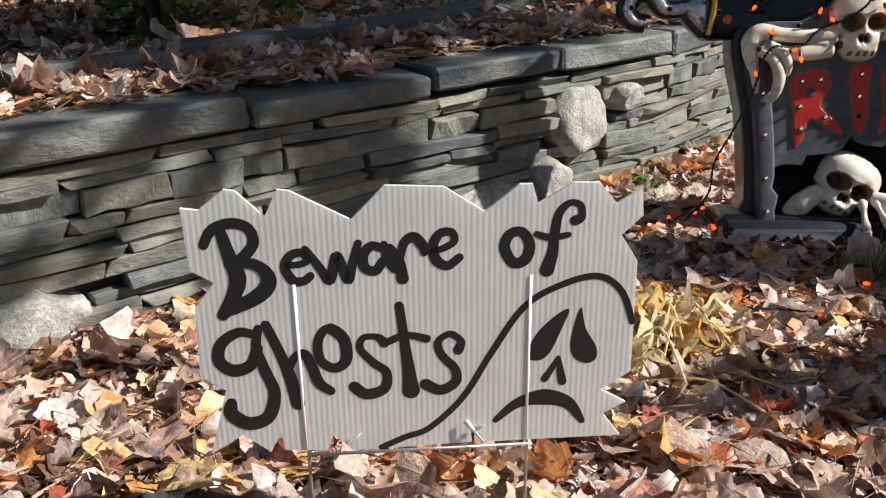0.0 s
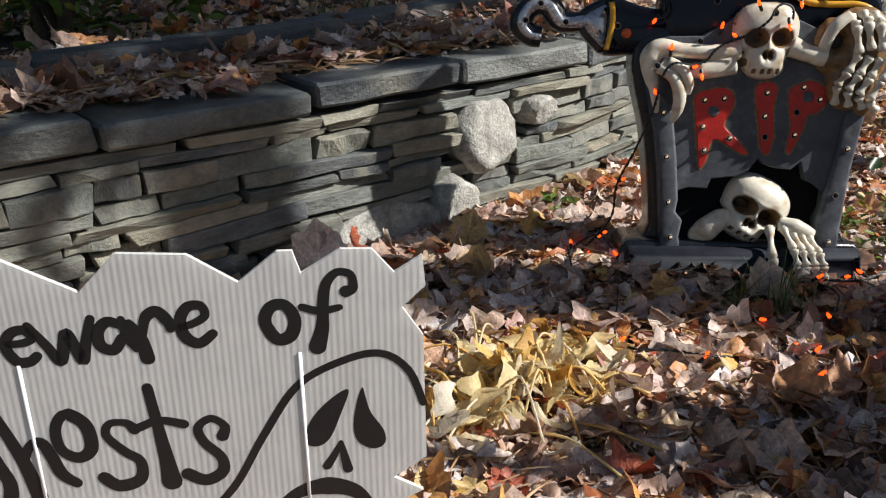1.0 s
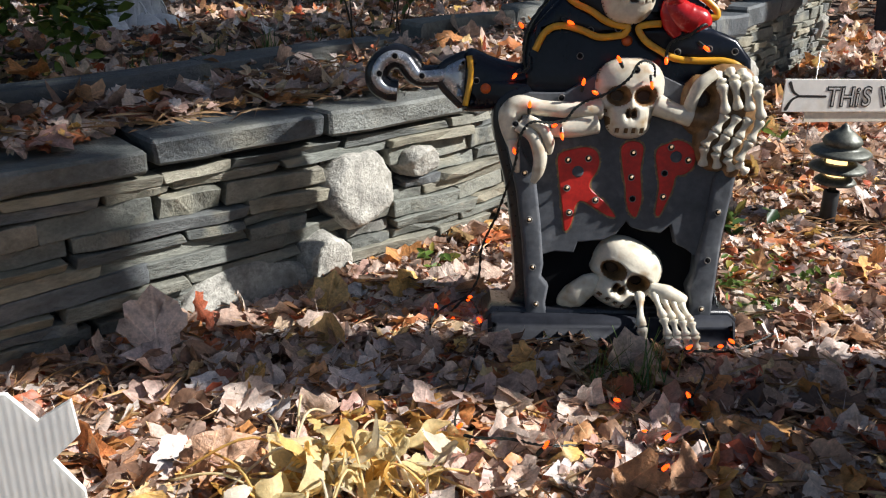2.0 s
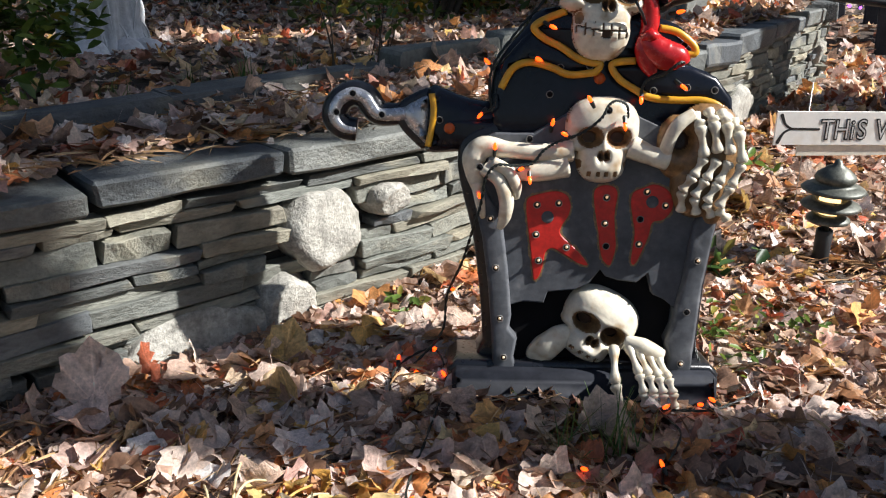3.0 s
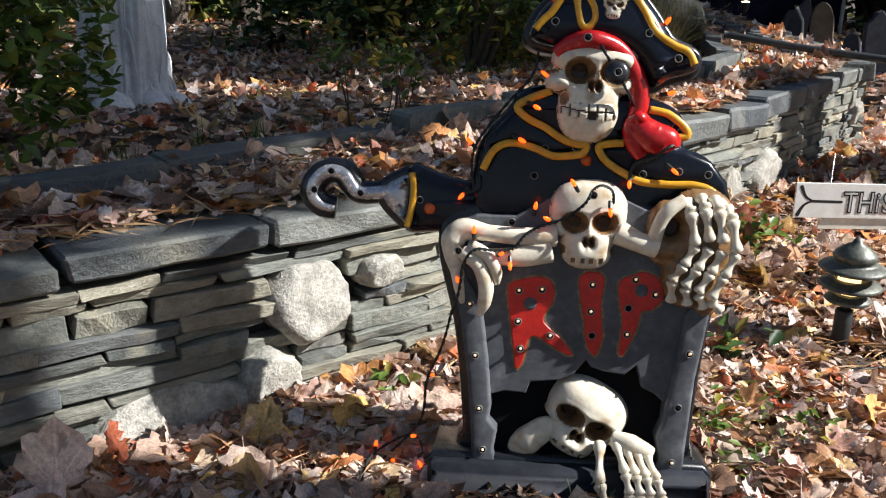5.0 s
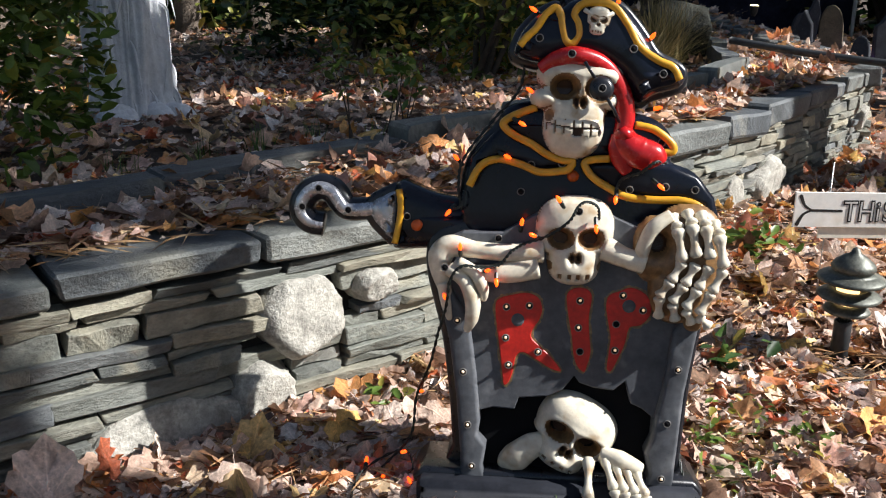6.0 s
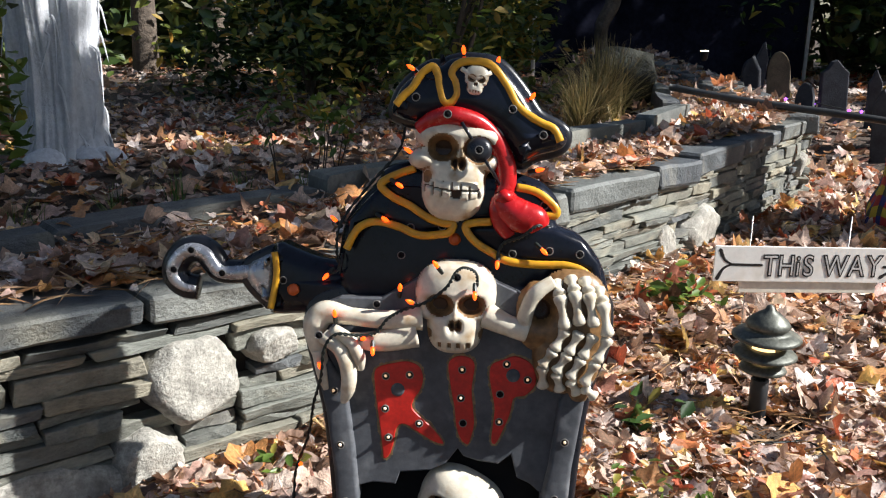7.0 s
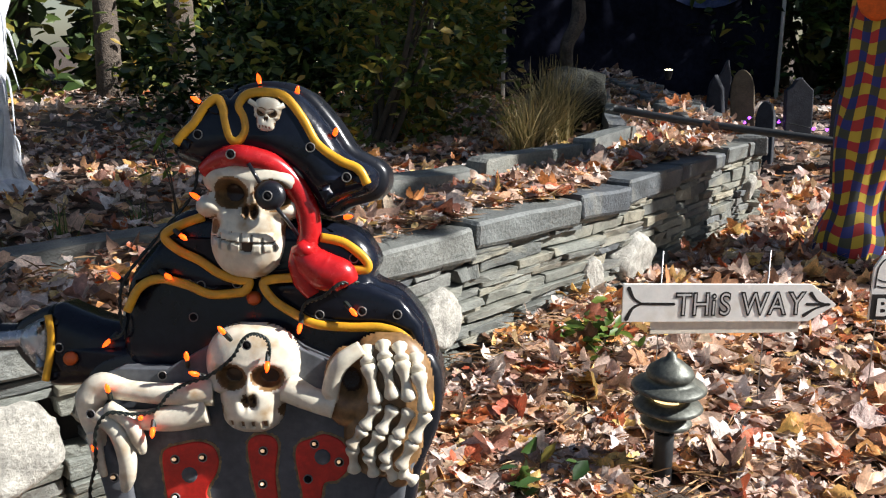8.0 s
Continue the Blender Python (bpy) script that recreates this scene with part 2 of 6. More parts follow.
# fallen leaves
def leaf_shape(kind, rng, fine=False):
    """Verts and faces of one dry leaf about 1 across, tip along +y, curled."""
    if kind == "maple":
        rim = [(0.0, -0.38), (0.20, -0.45), (0.43, -0.34), (0.44, -0.22), (0.60, -0.04), (0.56, 0.12), (0.44, 0.17), (0.44, 0.34), (0.32, 0.42), (0.22, 0.40), (0.0, 0.62)]
    elif kind == "oak":
        rim = [(0.0, -0.5), (0.10, -0.38), (0.07, -0.22), (0.24, -0.16), (0.12, 0.0), (0.30, 0.10), (0.15, 0.22), (0.22, 0.36), (0.10, 0.40), (0.0, 0.55)]
    else:
        rim = [(0.0, -0.45), (0.12, -0.36), (0.24, -0.12), (0.25, 0.1), (0.16, 0.34), (0.0, 0.55)]
    rim = rim + [(-x, y) for x, y in reversed(rim[1:-1])]
    c1, c2, c3, c4 = rng.uniform(-1.1, 1.5), rng.uniform(-0.75, 0.85), rng.uniform(-0.65, 0.65), rng.uniform(0.0, 0.32)
    ph = rng.uniform(0, 6.28)

    def lift(x, y):
        return c1 * x * x + c2 * y * abs(y) * 0.7 + c3 * x * y + c4 * abs(x) - 0.07 * math.cos(9 * x + ph) * math.cos(8 * y + ph) + 0.03 * math.sin(17 * x - 11 * y + ph)

    full = [(x + rng.normal(0, 0.035), y + rng.normal(0, 0.035)) for x, y in rim]
    rings = [[(x * f, (y + 0.05) * f - 0.05) for x, y in full] for f in ((0.52, 1.0) if fine else (1.0,))]
    verts = [(0.0, -0.05, lift(0, -0.05))]
    for i, ring in enumerate(rings):
        for x, y in ring:
            last = i == len(rings) - 1
            verts.append((x * (1 - 0.2 * abs(c1) * abs(x)), y * (1 - 0.15 * abs(c2)), lift(x, y) + (rng.normal(0, 0.032) if last else 0)))
    k = len(rim)
    faces = [(0, 1 + i, 1 + (i + 1) % k) for i in range(k)]
    if fine:
        for i in range(k):
            a, b2, c, d = 1 + i, 1 + (i + 1) % k, 1 + k + (i + 1) % k, 1 + k + i
            faces += [(a, d, c), (a, c, b2)]
    stem = len(verts)
    verts += [(-0.012, -0.34, 0.0), (0.012, -0.34, 0.0), (rng.uniform(-.15, .15), -0.85, rng.uniform(0.0, 0.22))]
    faces.append((stem, stem + 1, stem + 2))
    return np.array(verts), np.array(faces)


def scatter(name, shapes, x, y, z, size, tilt, seed, material, parent=None, label="", category=""):
    """One mesh of many leaves at the places given."""
    rng = np.random.default_rng(seed)
    V, F, U, base = [], [], [], 0
    pick = rng.integers(0, len(shapes), len(x))
    for i in range(len(x)):
        v, f = shapes[pick[i]]
        a, t, r = rng.uniform(0, 2 * np.pi), abs(rng.normal(0, tilt)), rng.uniform(0, 2 * np.pi)
        ca, sa, ct, st, cr, sr = np.cos(a), np.sin(a), np.cos(t), np.sin(t), np.cos(r), np.sin(r)
        m = np.array([[cr, -sr, 0], [sr, cr, 0], [0, 0, 1]]) @ np.array([[1, 0, 0], [0, ct, -st], [0, st, ct]]) @ np.array([[ca, -sa, 0], [sa, ca, 0], [0, 0, 1]])
        p = (v * size[i]) @ m.T
        p += (x[i], y[i], z[i])
        V.append(p)
        F.append(f + base)
        U.append(v[:, :2][f.ravel()])
        base += len(v)
    me = bpy.data.meshes.new(name)
    V, F = np.concatenate(V), np.concatenate(F)
    me.vertices.add(len(V))
    me.vertices.foreach_set("co", V.ravel())
    me.loops.add(F.size)
    me.loops.foreach_set("vertex_index", F.ravel())
    me.polygons.add(len(F))
    me.polygons.foreach_set("loop_start", np.arange(0, F.size, 3))
    me.update(calc_edges=True)
    me.uv_layers.new(name="UVMap").data.foreach_set("uv", np.concatenate(U).ravel())
    me.shade_smooth()
    me.materials.append(material)
    ob = new(name, me)
    ob.parent = parent
    return tagged(ob, label, category, kind="stuff")


rng = np.random.default_rng(3)
MAPLE = [leaf_shape("maple", rng) for _ in range(14)]
OTHER = [leaf_shape("oak", rng) for _ in range(5)] + [leaf_shape("plain", rng) for _ in range(4)]
SHAPES = MAPLE + OTHER
FINE = [leaf_shape("maple", rng, True) for _ in range(22)] + [leaf_shape("oak", rng, True) for _ in range(5)] + [leaf_shape("plain", rng, True) for _ in range(5)]


def clear_of_wall(x, y):
    w = wall_y(x)
    return (y < w - 0.03) | (y > w + 0.16)


def leaf_field(name, n, x0, x1, y0, y1, lo, hi, seed, test, lift=0.034, tilt=0.34, shapes=SHAPES):
    r = np.random.default_rng(seed)
    x, y = r.uniform(x0, x1, n), r.uniform(y0, y1, n)
    keep = test(x, y)
    x, y = x[keep], y[keep]
    z = np.where((y > wall_y(x) + 0.04) & (y < wall_y(x) + 0.35), cap_z(x) + 0.004, land_z(x, y) + 0.008) + r.uniform(0, lift, len(x))
    return scatter(name, shapes, x, y, z, r.uniform(lo, hi, len(x)), tilt, seed, M_leaf, label="dry brown and tan fallen maple leaves", category="leaves")


leaf_field("fallen_leaves", 14000, -0.6, 3.4, 0.1, 1.72, 0.034, 0.098, 11, lambda x, y: (y < wall_y(x) - 0.02) & (y > 0.8 - 0.9 * x) & (np.hypot(x - 3.12, y - 0.98) > 0.11), shapes=FINE)
leaf_field("fallen_leaves", 8500, 3.3, 7.0, -0.6, 2.7, 0.045, 0.11, 12, lambda x, y: y < wall_y(x) - 0.02)
leaf_field("bed_leaves", 9000, -0.6, 6.2, 1.8, 3.7, 0.04, 0.10, 13, lambda x, y: (y > wall_y(x) + 0.09 + 0.06 * np.sin(x * 7.0) * np.cos(x * 2.3)) & (y < kerb_y(x) - 0.02))
leaf_field("bed_leaves", 3600, -0.6, 6.2, 1.7, 2.8, 0.04, 0.09, 18, lambda x, y: (y > wall_y(x) + 0.09 + 0.07 * np.sin(x * 4.3 + 1.0)) & (y < wall_y(x) + 0.42), shapes=FINE)
leaf_field("bed_leaves", 4000, 5.5, 10, 2.4, 7.5, 0.05, 0.1, 14, lambda x, y: (y > wall_y(x) + 0.15) & (y < kerb_y(x)))
leaf_field("woodland_leaves", 9000, -0.5, 8, 2.5, 7.5, 0.05, 0.1, 15, lambda x, y: y > kerb_y(x) + 0.15, tilt=0.3)
leaf_field("yard_leaves", 6000, 6.5, 18, -1, 9, 0.07, 0.14, 16, lambda x, y: y < wall_y(x) - 0.1)
leaf_field("woodland_leaves", 5000, -3, 18, 7.5, 18, 0.08, 0.16, 17, lambda x, y: y > kerb_y(x) + 0.15)


# the dry-stone wall
def stone_mesh(seed, size, wear, chamfer):
    """A bevelled, uneven block of that size about its middle."""
    r = random.Random(seed)
    bm = bmesh.new()
    bmesh.ops.create_cube(bm, size=1.0)
    for v in bm.verts:
        v.co = Vector([c * q for c, q in zip(v.co, size)]) + Vector((r.uniform(-wear, wear), r.uniform(-wear, wear), r.uniform(-wear, wear) * 0.6))
    long = [e for e in bm.edges if abs(e.verts[0].co.x - e.verts[1].co.x) > size[0] * 0.5]
    bmesh.ops.subdivide_edges(bm, edges=long, cuts=3)
    for v in bm.verts:
        v.co += Vector((0, r.uniform(-wear, wear) * 0.7, r.uniform(-wear, wear) * 0.22))
    sharp = [e for e in bm.edges if e.calc_face_angle(0) > 0.6]
    bmesh.ops.bevel(bm, geom=sharp, offset=chamfer, segments=1, affect="EDGES", clamp_overlap=True)
    bmesh.ops.triangulate(bm, faces=bm.faces[:])
    me = bpy.data.meshes.new("stone")
    bm.to_mesh(me)
    bm.free()
    return me


STONE_SIZE, CAP_SIZE = (0.2, 0.11, 0.036), (0.5, 0.34, 0.064)
STONES = [stone_mesh(i, STONE_SIZE, 0.008, 0.0022) for i in range(20)]
CAPS = [stone_mesh(100 + i, CAP_SIZE, 0.011, 0.008) for i in range(8)]
for me in STONES:
    me.materials.append(M_slate)
for me in CAPS:
    me.materials.append(M_cap)

wall_front = new("wall_front")
tagged(wall_front, "low dry-stacked grey slate retaining wall with granite boulders", "wall", kind="structure")


def line_walk():
    """Points along the wall's front with running length."""
    xs = np.linspace(-1.2, 9.0, 1200)
    ys = wall_y(xs)
    s = np.concatenate([[0], np.cumsum(np.hypot(np.diff(xs), np.diff(ys)))])
    return xs, ys, s


LX, LY, LS = line_walk()


def on_line(s):
    x, y = np.interp(s, LS, LX), np.interp(s, LS, LY)
    x2, y2 = np.interp(s + 0.05, LS, LX), np.interp(s + 0.05, LS, LY)
    x1, y1 = np.interp(s - 0.05, LS, LX), np.interp(s - 0.05, LS, LY)
    return float(x), float(y), math.atan2(y2 - y1, x2 - x1)


def s_of(x):
    return float(np.interp(x, LX, LS))


# near-black core behind the stones
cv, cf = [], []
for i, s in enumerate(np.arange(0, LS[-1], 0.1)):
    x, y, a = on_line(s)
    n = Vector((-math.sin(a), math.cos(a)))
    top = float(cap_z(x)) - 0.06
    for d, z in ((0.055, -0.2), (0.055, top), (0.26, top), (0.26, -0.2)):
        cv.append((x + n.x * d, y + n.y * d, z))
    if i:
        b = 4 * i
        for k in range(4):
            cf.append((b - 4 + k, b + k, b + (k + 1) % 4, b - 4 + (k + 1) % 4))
part("wall_core", mesh_of("wall_core", cv, cf), M_core, wall_front, "dark core behind the stones")

# boulders set in the wall: x, height of the middle, half width, half height
BOULDERS = [(1.85, 0.235, 0.112, 0.100), (2.06, 0.280, 0.068, 0.044), (1.52, 0.03, 0.21, 0.085), (1.74, 0.06, 0.085, 0.085), (0.30, 0.04, 0.14, 0.115),
            (3.12, 0.22, 0.10, 0.10), (3.98, 0.20, 0.05, 0.075), (4.35, 0.20, 0.16, 0.10), (5.7, 0.33, 0.07, 0.07)]


def boulder_mesh(seed, w, d, h):
    bm = bmesh.new()
    bmesh.ops.create_icosphere(bm, subdivisions=4, radius=1)
    off = Vector((seed * 3.1, seed * 1.7, 5))
    pr = random.Random(seed + 50)
    planes = [(Vector((math.cos(t), -0.25 * pr.random(), math.sin(t))).normalized(), pr.uniform(0.82, 0.95)) for t in (i * 0.9 + pr.uniform(-.3, .3) for i in range(7))] + [(Vector((pr.uniform(-.2, .2), -1, pr.uniform(-.2, .3))).normalized(), 0.62)]
    for v in bm.verts:
        c = v.co.copy()
        for n, cut in planes:
            over = c.dot(n) - cut
            if over > 0:
                c -= n * over
        k = 1.1 + 0.12 * noise.noise(c * 1.3 + off) + 0.06 * noise.noise(c * 5 + off) + 0.035 * noise.noise(c * 12 + off)
        v.co = Vector((c.x * w, c.y * d, c.z * h)) * k
    return bm


srnd = random.Random(7)
n_cap = 0
s, end = 0.0, LS[-1] - 0.1
joints = [s_of(q) for q in (-0.6, -0.1, 0.17, 0.80, 1.30, 1.75, 2.25, 2.75, 3.28, 3.85, 4.2, 4.72, 5.3, 5.75, 6.02, 6.4)]
while joints[-1] < end - 0.4:
    joints.append(joints[-1] + srnd.uniform(0.4, 0.6))
for a, b in zip(joints, joints[1:]):
    x, y, ang = on_line((a + b) / 2)
    th, dp = (srnd.uniform(0.058, 0.074) if x < 2.5 else srnd.uniform(0.072, 0.10)), srnd.uniform(0.30, 0.38)
    top = float(cap_z(x)) + srnd.uniform(-0.008, 0.008)
    ob = part("cap_stone", CAPS[n_cap % 8], M_cap, wall_front)
    n = Vector((-math.sin(ang), math.cos(ang)))
    shift = srnd.uniform(-0.03, -0.005)
    ob.matrix_world = Matrix.Translation((x + n.x * (dp / 2 + shift), y + n.y * (dp / 2 + shift), top - th / 2)) @ Matrix.Rotation(ang + srnd.uniform(-.02, .02), 4, "Z") @ Matrix.Diagonal(((b - a - 0.006) / CAP_SIZE[0], dp / CAP_SIZE[1], th / CAP_SIZE[2], 1))
    n_cap += 1

z_row = 0.0
rows_of = []
while z_row < 0.42:
    h = srnd.choice((0.026, 0.032, 0.038, 0.046, 0.056))
    rows_of.append((z_row, h))
    z_row += h
k_stone = 0
for z0, h in rows_of:
    s = 0.8 + srnd.uniform(0, 0.2)
    while s < end:
        ln = srnd.uniform(0.11, 0.40) * (1.0 if h < 0.04 else 0.9)
        x, y, ang = on_line(s + ln / 2)
        if x > 6.6:
            break
        floor_z = float(front_z(np.array(x), np.array(y))) - 0.03
        span = float(cap_z(x)) - 0.062 - floor_z
        f = span / 0.425
        zc, hh = floor_z + (z0 + h / 2) * f, h * f
        inside = any(((x - bx) / bw) ** 2 + ((zc - bz) / bh) ** 2 < 0.75 and ln < 2.4 * bw for bx, bz, bw, bh in BOULDERS)
        if zc + hh / 2 < floor_z + span + 0.012 and not inside:
            ob = part("stone", STONES[k_stone % 20], M_slate, wall_front)
            dp = 0.11
            out = srnd.uniform(-0.012, 0.018)
            n = Vector((-math.sin(ang), math.cos(ang)))
            ob.matrix_world = Matrix.Translation((x + n.x * (dp / 2 + out), y + n.y * (dp / 2 + out), zc)) @ Euler((0, srnd.uniform(-.022, .022), ang + srnd.uniform(-.04, .04))).to_matrix().to_4x4() @ Matrix.Diagonal(((ln - srnd.uniform(0.003, 0.009)) / STONE_SIZE[0], dp / STONE_SIZE[1], hh * srnd.uniform(0.84, 0.96) / STONE_SIZE[2], 1))
            k_stone += 1
        s += ln + (srnd.uniform(0.01, 0.02) if srnd.random() < 0.12 else 0.002)
for i, (bx, bz, bw, bh) in enumerate(BOULDERS):
    x, y, ang = on_line(s_of(bx))
    ob = part("boulder", boulder_mesh(i, bw, 0.10, bh), M_granite, wall_front, "pale rough granite boulder")
    ob.matrix_world = Matrix.Translation((x, y + 0.045, bz)) @ Matrix.Rotation(ang, 4, "Z")

# slate kerb behind the bed
kerb = new("kerb")
tagged(kerb, "low kerb of long thin grey slate slabs behind the bed", "kerb", kind="structure")
KX = np.linspace(-1.2, 7.6, 600)
KY = kerb_y(KX)
KS = np.concatenate([[0], np.cumsum(np.hypot(np.diff(KX), np.diff(KY)))])
s, i = 0.0, 0
while s < KS[-1] - 0.5:
    ln = srnd.uniform(0.5, 0.95)
    m = s + ln / 2
    x, y = float(np.interp(m, KS, KX)), float(np.interp(m, KS, KY))
    x2, y2 = float(np.interp(m + .1, KS, KX)), float(np.interp(m + .1, KS, KY))
    ob = part("kerb_slab", CAPS[(i + 2) % 8], M_cap, kerb)
    ob.matrix_world = Matrix.Translation((x, y + 0.05, float(cap_z(x)) + 0.008 + srnd.uniform(-.006, .006))) @ Matrix.Rotation(math.atan2(y2 - y, x2 - x), 4, "Z") @ Matrix.Diagonal(((ln - 0.01) / CAP_SIZE[0], 0.10 / CAP_SIZE[1], 0.115 / CAP_SIZE[2], 1))
    s += ln
    i += 1


# the ghost sign on its wire stakes
M_ink = mat("black_marker", (0.016, 0.014, 0.014), 0.45, vary=0.15, scale=60)
M_wire = mat("galvanised_wire", (0.42, 0.41, 0.40), 0.4, metal=0.7, vary=0.2, scale=80)


def fluted_material():
    """White corrugated plastic: vertical flutes by a wave along x, slightly translucent."""
    m = mat("corrugated_plastic", (0.88, 0.865, 0.83), 0.38, vary=0.04, scale=5, fine=40, translucent=0.36, stain=((0.74, 0.69, 0.60), 0.60, 0.85, 6.0))
    nt, L = m.node_tree, m.node_tree.links
    b = nt.nodes["Principled BSDF"]
    tc, wave = nt.nodes.new("ShaderNodeTexCoord"), nt.nodes.new("ShaderNodeTexWave")
    wave.wave_type, wave.bands_direction, wave.wave_profile = "BANDS", "X", "SIN"
    wave.inputs["Scale"].default_value, wave.inputs["Distortion"].default_value = 0.314 / 0.0068, 0.0
    L.new(tc.outputs["Object"], wave.inputs["Vector"])
    bp = nt.nodes.new("ShaderNodeBump")
    bp.inputs["Strength"].default_value, bp.inputs["Distance"].default_value = 0.16, 0.0010
    L.new(wave.outputs["Fac"], bp.inputs["Height"])
    L.new(bp.outputs["Normal"], b.inputs["Normal"])
    old = b.inputs["Base Color"].links[0].from_socket
    mr, sc = nt.nodes.new("ShaderNodeMapRange"), nt.nodes.new("ShaderNodeVectorMath")
    mr.inputs["To Min"].default_value, mr.inputs["To Max"].default_value = 0.978, 1.015
    sc.operation = "SCALE"
    L.new(wave.outputs["Fac"], mr.inputs["Value"])
    L.new(old, sc.inputs[0])
    L.new(mr.outputs["Result"], sc.inputs["Scale"])
    L.new(sc.outputs[0], b.inputs["Base Color"])
    for n in nt.nodes:
        if n.type == "BSDF_TRANSLUCENT":
            L.new(sc.outputs[0], n.inputs["Color"])
    return m


M_flute = fluted_material()
SIGN_Z = 0.406
sign = thing("ghost_warning_sign", Matrix.Translation((0.610, 0.698, 0)) @ Matrix.Rotation(math.atan2(-0.566, 0.824), 4, "Z"),
             "white corrugated plastic sign with ragged edges lettered in black marker", "sign")


def up(pts, dz=SIGN_Z):
    return [(x, z + dz) for x, z in pts]


SIGN_EDGE = up(mm(-334, 116, -315, 113, -285, 136, -273, 134, -243, 103, -227, 134, -214, 132, -148, 96, -109, 135, -43, 131, 3, 100, 42, 131, 57, 131, 64, 107,
                  103, 131, 134, 130, 155, 104, 183, 122, 186, 89, 162, 66, 183, 33, 185, -114, 149, -139, 181, -158, 153, -173, 177, -206) +
               mm(64, -206, 7, -206, -14, -176, -11, -205, -160, -209, -183, -184, -192, -207, -244, -203, -246, -178, -261, -205, -293, -178, -334, -204,
                  -307, -115, -335, -94, -331, -5, -306, 26, -332, 42))
part("sheet", plate(bmesh.new(), SIGN_EDGE, -0.0025, 0.0025), M_flute, sign, smooth=False)
for cut in (mm(-167, -196, -148, -178), mm(-20, -172, 6, -205), mm(-6, -184, 4, -176)):
    part("torn_flap", tube(bmesh.new(), [(x, -0.006 - 0.006 * i, z + SIGN_Z) for i, (x, z) in enumerate(cut)], [0.004, 0.0006], 4, 0.3), M_flute, sign)


def ribbon(pts, width, n=7, closed=False, y=-0.0028, lift=SIGN_Z):
    """A flat marker stroke with rounded ends through the points; width one number or several along it."""
    C = [Vector((p.x, p.y)) for p in spline([(x, z) for x, z in [(q[0], q[1]) for q in pts]], n, closed)] if len(pts) > 2 or closed else [Vector(p) for p in pts]
    W = radii(width if isinstance(width, (list, tuple)) else [width, width], len(C))
    bm = bmesh.new()
    rows = []
    k = len(C)
    for i, c in enumerate(C):
        d = (C[(i + 1) % k] - C[i - 1]) if closed else (C[min(i + 1, k - 1)] - C[max(i - 1, 0)])
        d = d.normalized() if d.length > 1e-9 else Vector((1, 0))
        s = Vector((-d.y, d.x)) * (W[i] / 2)
        rows.append((bm.verts.new((c.x + s.x, y, c.y + s.y + lift)), bm.verts.new((c.x - s.x, y, c.y - s.y + lift)), d, s, c))
    for a, b in zip(rows, rows[1:] + (rows[:1] if closed else [])):
        bm.faces.new((a[0], a[1], b[1], b[0]))
    if not closed:
        for (p, q, d, s, c), sgn in ((rows[0], -1), (rows[-1], 1)):
            arc = [bm.verts.new((c.x + s.x * math.cos(t) + sgn * d.x * s.length * math.sin(t), y, c.y + s.y * math.cos(t) + sgn * d.y * s.length * math.sin(t) + lift)) for t in (math.pi * j / 6 for j in range(1, 6))]
            bm.faces.new([p] + arc + [q])
    return bm


def shape(pts, n=5, y=-0.0028, lift=SIGN_Z):
    bm = bmesh.new()
    fill(bm, [bm.verts.new((p.x, y, p.y + lift)) for p in spline(pts, n, True)])
    return bm


def joined(*parts_bm):
    """Several small meshes as one."""
    out = bmesh.new()
    for b in parts_bm:
        me = bpy.data.meshes.new("x")
        b.to_mesh(me)
        b.free()
        out.from_mesh(me)
        bpy.data.meshes.remove(me)
    return out


def shifted(bm, y):
    for v in bm.verts:
        v.co.y += y
    return bm


